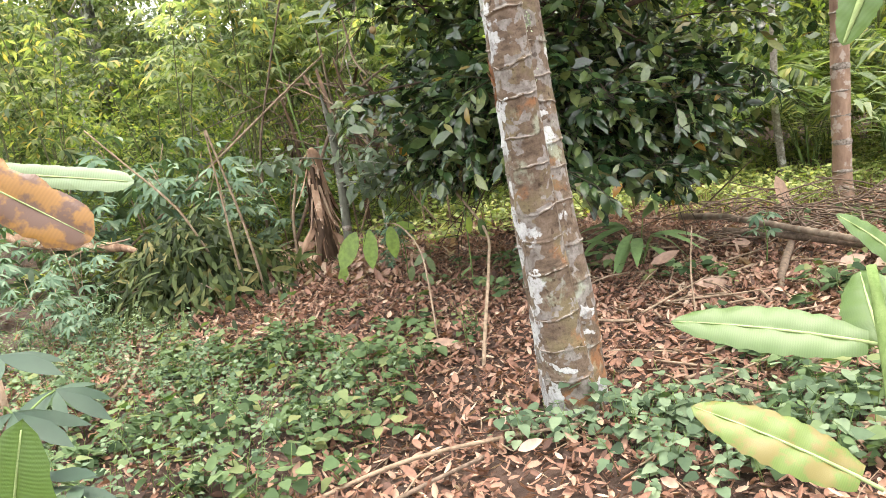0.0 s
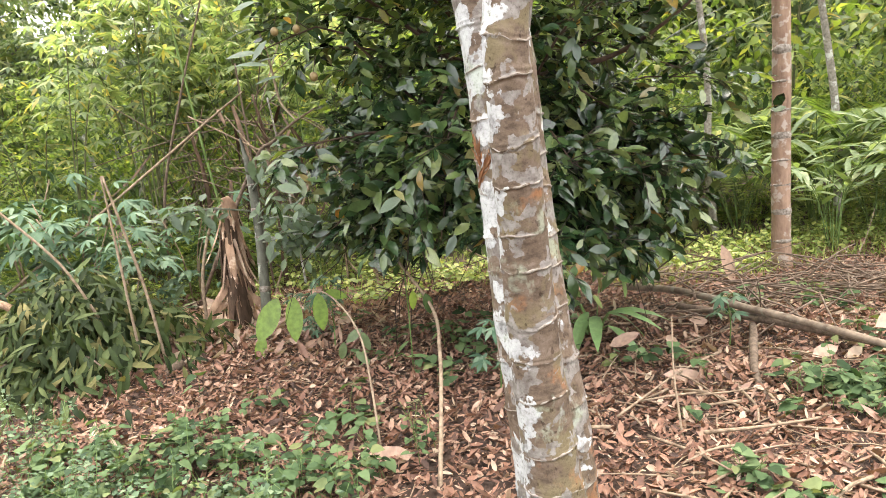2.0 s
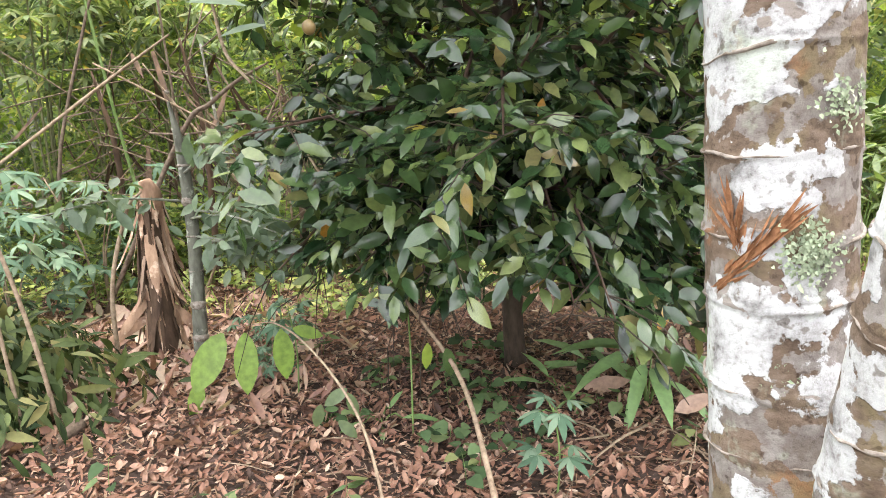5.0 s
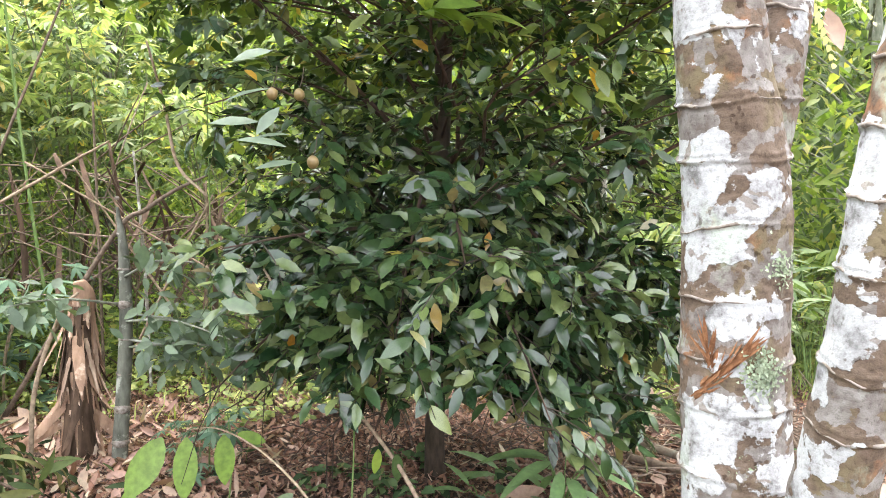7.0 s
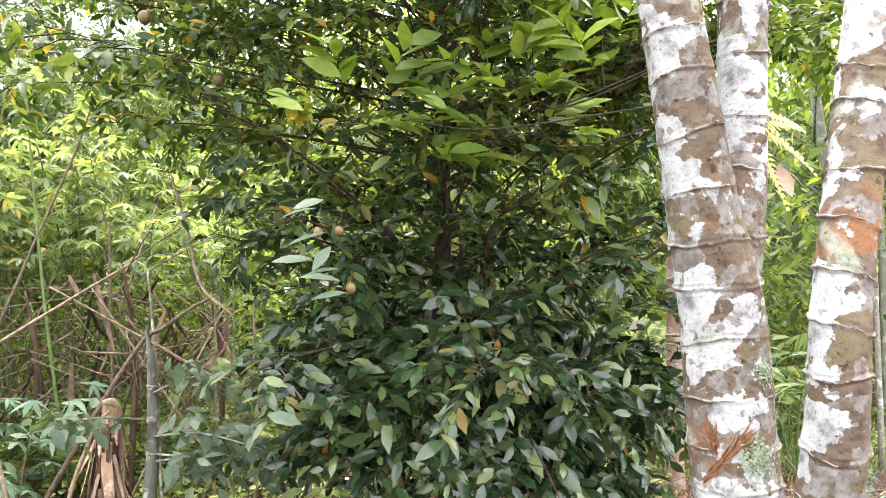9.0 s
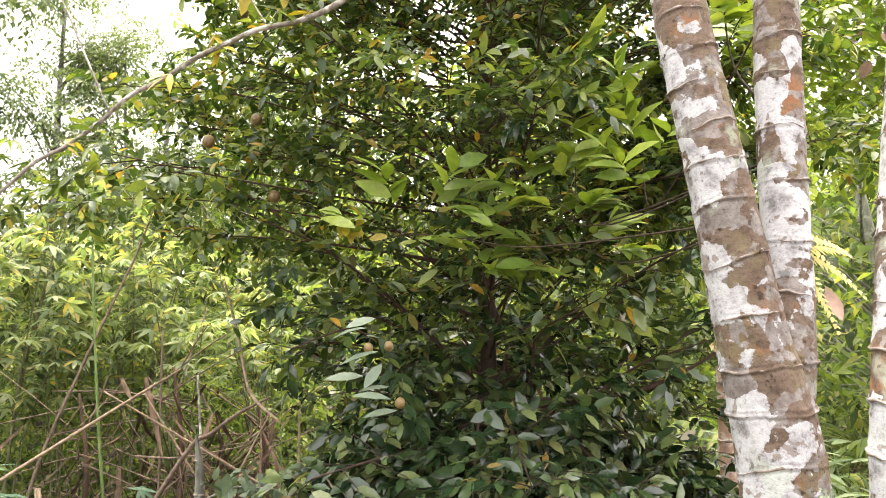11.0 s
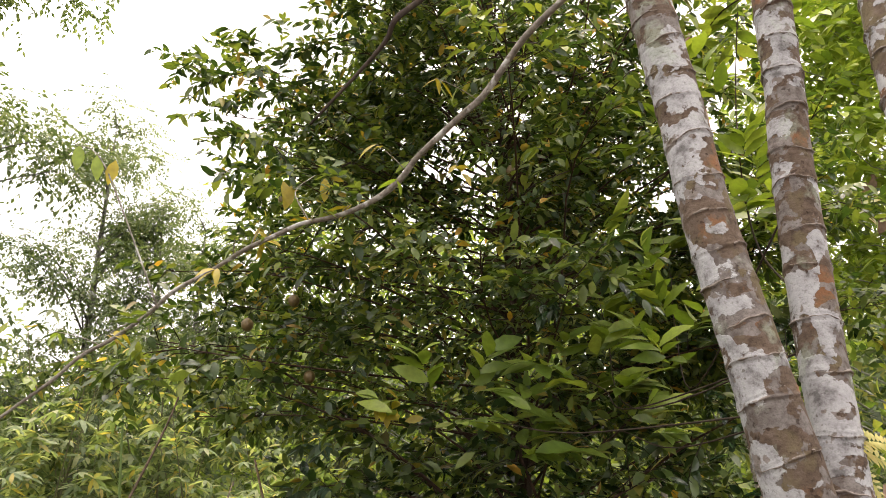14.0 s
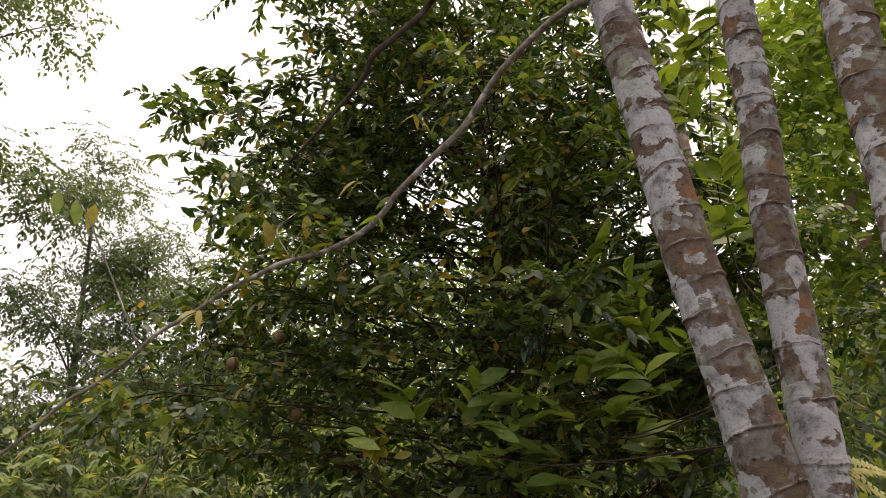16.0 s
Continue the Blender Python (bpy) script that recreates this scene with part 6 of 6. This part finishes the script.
def young_banana():
    t = thing("young_banana", "young banana plant with fresh and yellowing leaves by the path", "banana plant")
    tube("stem", [(0.825, 2.41, 0.06, 0.036), (0.825, 2.439, 0.3, 0.0286), (0.832, 2.496, 0.665, 0.0182), (0.854, 2.611, 0.953, 0.0104)], GREENSTEM, t, n=16, sides=10)
    banana_leaf("leaf", (0.825, 2.583, 0.787), (0.444, 2.755, 0.852), 0.144, (0.0, -0.6, 0.8), BANANA, "fresh light green leaf", t, 0.04)
    banana_leaf("leaf", (0.681, 2.338, 0.615), (0.415, 2.496, 0.744), 0.137, (0.0, -0.55, 0.8), BANANA_OLD, "yellowing leaf with dry spots", t, 0.05)
    banana_leaf("leaf", (0.854, 2.583, 0.78), (0.912, 2.799, 0.895), 0.144, (-0.5, -0.8, 0.2), BANANA, "", t, 0.05)
    banana_leaf("leaf", (0.80, 2.33, 1.0), (0.663, 2.3, 1.149), 0.085, (0.2, -0.6, 0.8), BANANA, "", t, 0.06)
    banana_leaf("leaf", (0.392, 1.6, 1.492), (0.362, 1.6, 1.432), 0.032, (-0.4, -0.9, 0.2), BANANA, "", t, 0.04)
    tube("stem", [(0.854, 2.583, 0.809, 0.0104), (1.1, 2.4, 1.1, 0.008), (0.9, 1.9, 1.55, 0.006), (0.47, 1.62, 1.62, 0.004), (0.40, 1.6, 1.51, 0.003)], GREENSTEM, t, n=8, sides=6)
    tube("stem", [(0.832, 2.46, 0.5, 0.0104), (0.90, 2.38, 0.82, 0.0078), (0.815, 2.335, 0.985, 0.0052)], GREENSTEM, t, n=8, sides=6)
    return t


young_banana()


def old_banana():
    t = thing("old_banana", "banana plant with drying orange leaf and pale leaf", "banana plant")
    tube("stem", [(-1.55, 2.2, 0.15, 0.07), (-1.5, 2.25, 0.8, 0.06), (-1.4, 2.35, 1.35, 0.04), (-1.25, 2.45, 1.5, 0.015)], GREENSTEM, t, n=18, sides=12)
    banana_leaf("leaf", (-1.27, 2.42, 1.68), (-0.80, 2.5, 1.305), 0.125, (0.1, -0.8, 0.5), BANANA_DRY, "drying orange-brown leaf", t, 0.04, 0.3, True)
    banana_leaf("leaf", (-1.2, 2.6, 1.505), (-0.755, 2.65, 1.40), 0.058, (0.0, -0.85, 0.5), BANANA_PALE, "pale green leaf", t, 0.01, 0.0, True)
    banana_leaf("leaf", (-0.62, 1.74, 0.80), (-0.463, 1.70, 1.185), 0.13, (0.3, -0.9, 0.3), BANANA, "", t, 0.04)
    tube("stem", [(-1.5, 2.25, 0.25, 0.02), (-1.0, 1.95, 0.5, 0.012), (-0.64, 1.75, 0.77, 0.006)], GREENSTEM, t, n=10, sides=6)
    return t


old_banana()


PATHLEAF = leaf_mat("path_cassava_leaf", [(0.0, (0.022, 0.046, 0.031)), (1.0, (0.046, 0.077, 0.053))], 0.6, 0.2, 0.25, 0.3)


def path_cassava():
    t = thing("path_cassava", "cassava with broad bluish palmate leaves beside the path", "plant")
    tube("stem", [(-0.86, 2.15, 0.12, 0.010), (-0.84, 2.15, 0.7, 0.008), (-0.80, 2.12, 1.15, 0.005)], TWIG, t, n=10, sides=7)
    for c, r in (((-0.70, 2.0, 1.10), 0.115), ((-0.69, 2.0, 0.993), 0.10), ((-0.635, 2.0, 0.97), 0.095), ((-0.74, 2.05, 1.18), 0.11), ((-0.66, 1.95, 0.90), 0.10), ((-0.80, 2.25, 1.05), 0.11)):
        c = np.array(c)
        tube("leaf_stalk", [(-0.82, 2.13, c[2] - 0.06, 0.003), (*(c * 0.5 + np.array([-0.82, 2.13, c[2] - 0.02]) * 0.5), 0.0025), (*c, 0.002)], GREENSTEM, t, n=4, sides=5)
        B, W, U, L = palmate([c], 1, [r * 1.1], [np.array([0.8, -0.2, 0.0])], None)
        leaf_cloud("leaf", PATHLEAF, B, W, U * 0.6 + np.array([0, -0.5, 0.4]), L, L * 0.27, [(0, 0.08), (0.25, 0.3), (0.5, 0.5), (0.75, 0.4), (1, 0)], 0.15, 0.1, t)
    return t


path_cassava()
fallen_leaves("pale_litter", "pale torn dry leaf scraps round the banana stump", 1100, (-3.1, -0.2), (6.0, 8.6), lambda x, y: x == x, (0.04, 0.15), 0.05, DRYBIG)
fallen_leaves("broken_litter", "large torn pale dry leaves among the sticks", 950, (0.9, 4.2), (3.9, 7.4), lambda x, y: x == x, (0.03, 0.12), 0.05, DRYBIG)


def hanging_leaves():
    """A drooping twig end with three fresh and yellow leaves."""
    tube("twig", [(-1.70, 5.58, 3.18, 0.005), (-1.95, 5.6, 3.75, 0.004), (-2.05, 5.6, 3.92, 0.003), (-2.14, 5.6, 3.95, 0.002)], LIMBBARK, ringed, n=12, sides=5)
    for b, w, m in (((-1.96, 5.6, 3.89), (-0.15, 0, -1), YELLOWLEAF), ((-2.04, 5.6, 3.91), (0.1, 0, -1), BRIGHT), ((-2.12, 5.6, 3.95), (0.0, 0, -1), BRIGHT), ((-1.16, 5.5, 3.80), (-0.2, 0, -1), YELLOWLEAF), ((-1.2, 5.5, 3.82), (0.3, 0, -1), YELLOWLEAF), ((-1.0, 5.5, 3.86), (0, 0, -1), YELLOWLEAF)):
        leaf_cloud("leaf", m, [b], [w], [(0.2, -1, 0.2)], [0.13], [0.055], OVAL, 0.1, 0.15, ringed)
    tube("twig", [(-1.1, 5.27, 3.53, 0.004), (-1.15, 5.4, 3.72, 0.003), (-1.05, 5.5, 3.87, 0.002)], LIMBBARK, ringed, n=8, sides=5)


hanging_leaves()


branch_thing("log", "fallen reddish brown banana stem lying in green herbs", [(-4.75, 7.7, 0.97, 0.05), (-4.3, 7.6, 0.86, 0.06), (-3.75, 7.5, 0.76, 0.055), (-3.35, 7.45, 0.66, 0.03), (-3.1, 7.4, 0.3, 0.02)], STRAW, "log", n=30, sides=10, wobble=0.15, seed=12)
branch_thing("branch", "thin reddish stick propped beside the fallen stem", [(-4.5, 7.3, 0.3, 0.012), (-3.9, 7.3, 0.72, 0.012), (-3.3, 7.3, 0.80, 0.008)], TWIG, n=14, sides=6, wobble=0.1, seed=13)


DULLDRY = leaf_mat("dull_dry_leaf", [(0.0, (0.13, 0.075, 0.055)), (1.0, (0.27, 0.17, 0.13))], 0.65, 0.2, 0.5)


def dead_spray():
    """Large dead leaves caught in the branches."""
    t = thing("dead_leaf_spray", "large pinkish brown dead leaves hanging from a bare branch", "branch")
    z0 = float(ground_z(5.4, 7.6))
    tube("stem", [(5.4, 7.6, z0 - 0.05, 0.03), (5.45, 7.6, 2.5, 0.024), (5.55, 7.65, 4.6, 0.016), (5.7, 7.7, 6.1, 0.008)], LIMBBARK, t, n=24, sides=8, wobble=0.08, seed=3)
    for i in range(14):
        z = rng.uniform(5.0, 6.0)
        a = rng.uniform(0, 6.28)
        b = np.array([5.55 + 0.1 * (z - 4.6), 7.68, z])
        e = b + np.array([math.cos(a), math.sin(a), 0.2]) * rng.uniform(0.1, 0.35)
        tube("twig", [(*b, 0.005), (*((b + e) / 2 + [0, 0, 0.02]), 0.004), (*e, 0.003)], LIMBBARK, t, n=4, sides=5)
        leaf_cloud("dead_leaf", DULLDRY, [e], [np.array([math.cos(a) * 0.6, math.sin(a) * 0.6, -0.8])], [(-0.5, -0.8, 0.3)], [rng.uniform(0.2, 0.34)], [rng.uniform(0.10, 0.17)], [(0, 0.08), (0.2, 0.42), (0.45, 0.5), (0.75, 0.34), (1, 0)], -0.2, 0.3, t)
    return t


dead_spray()
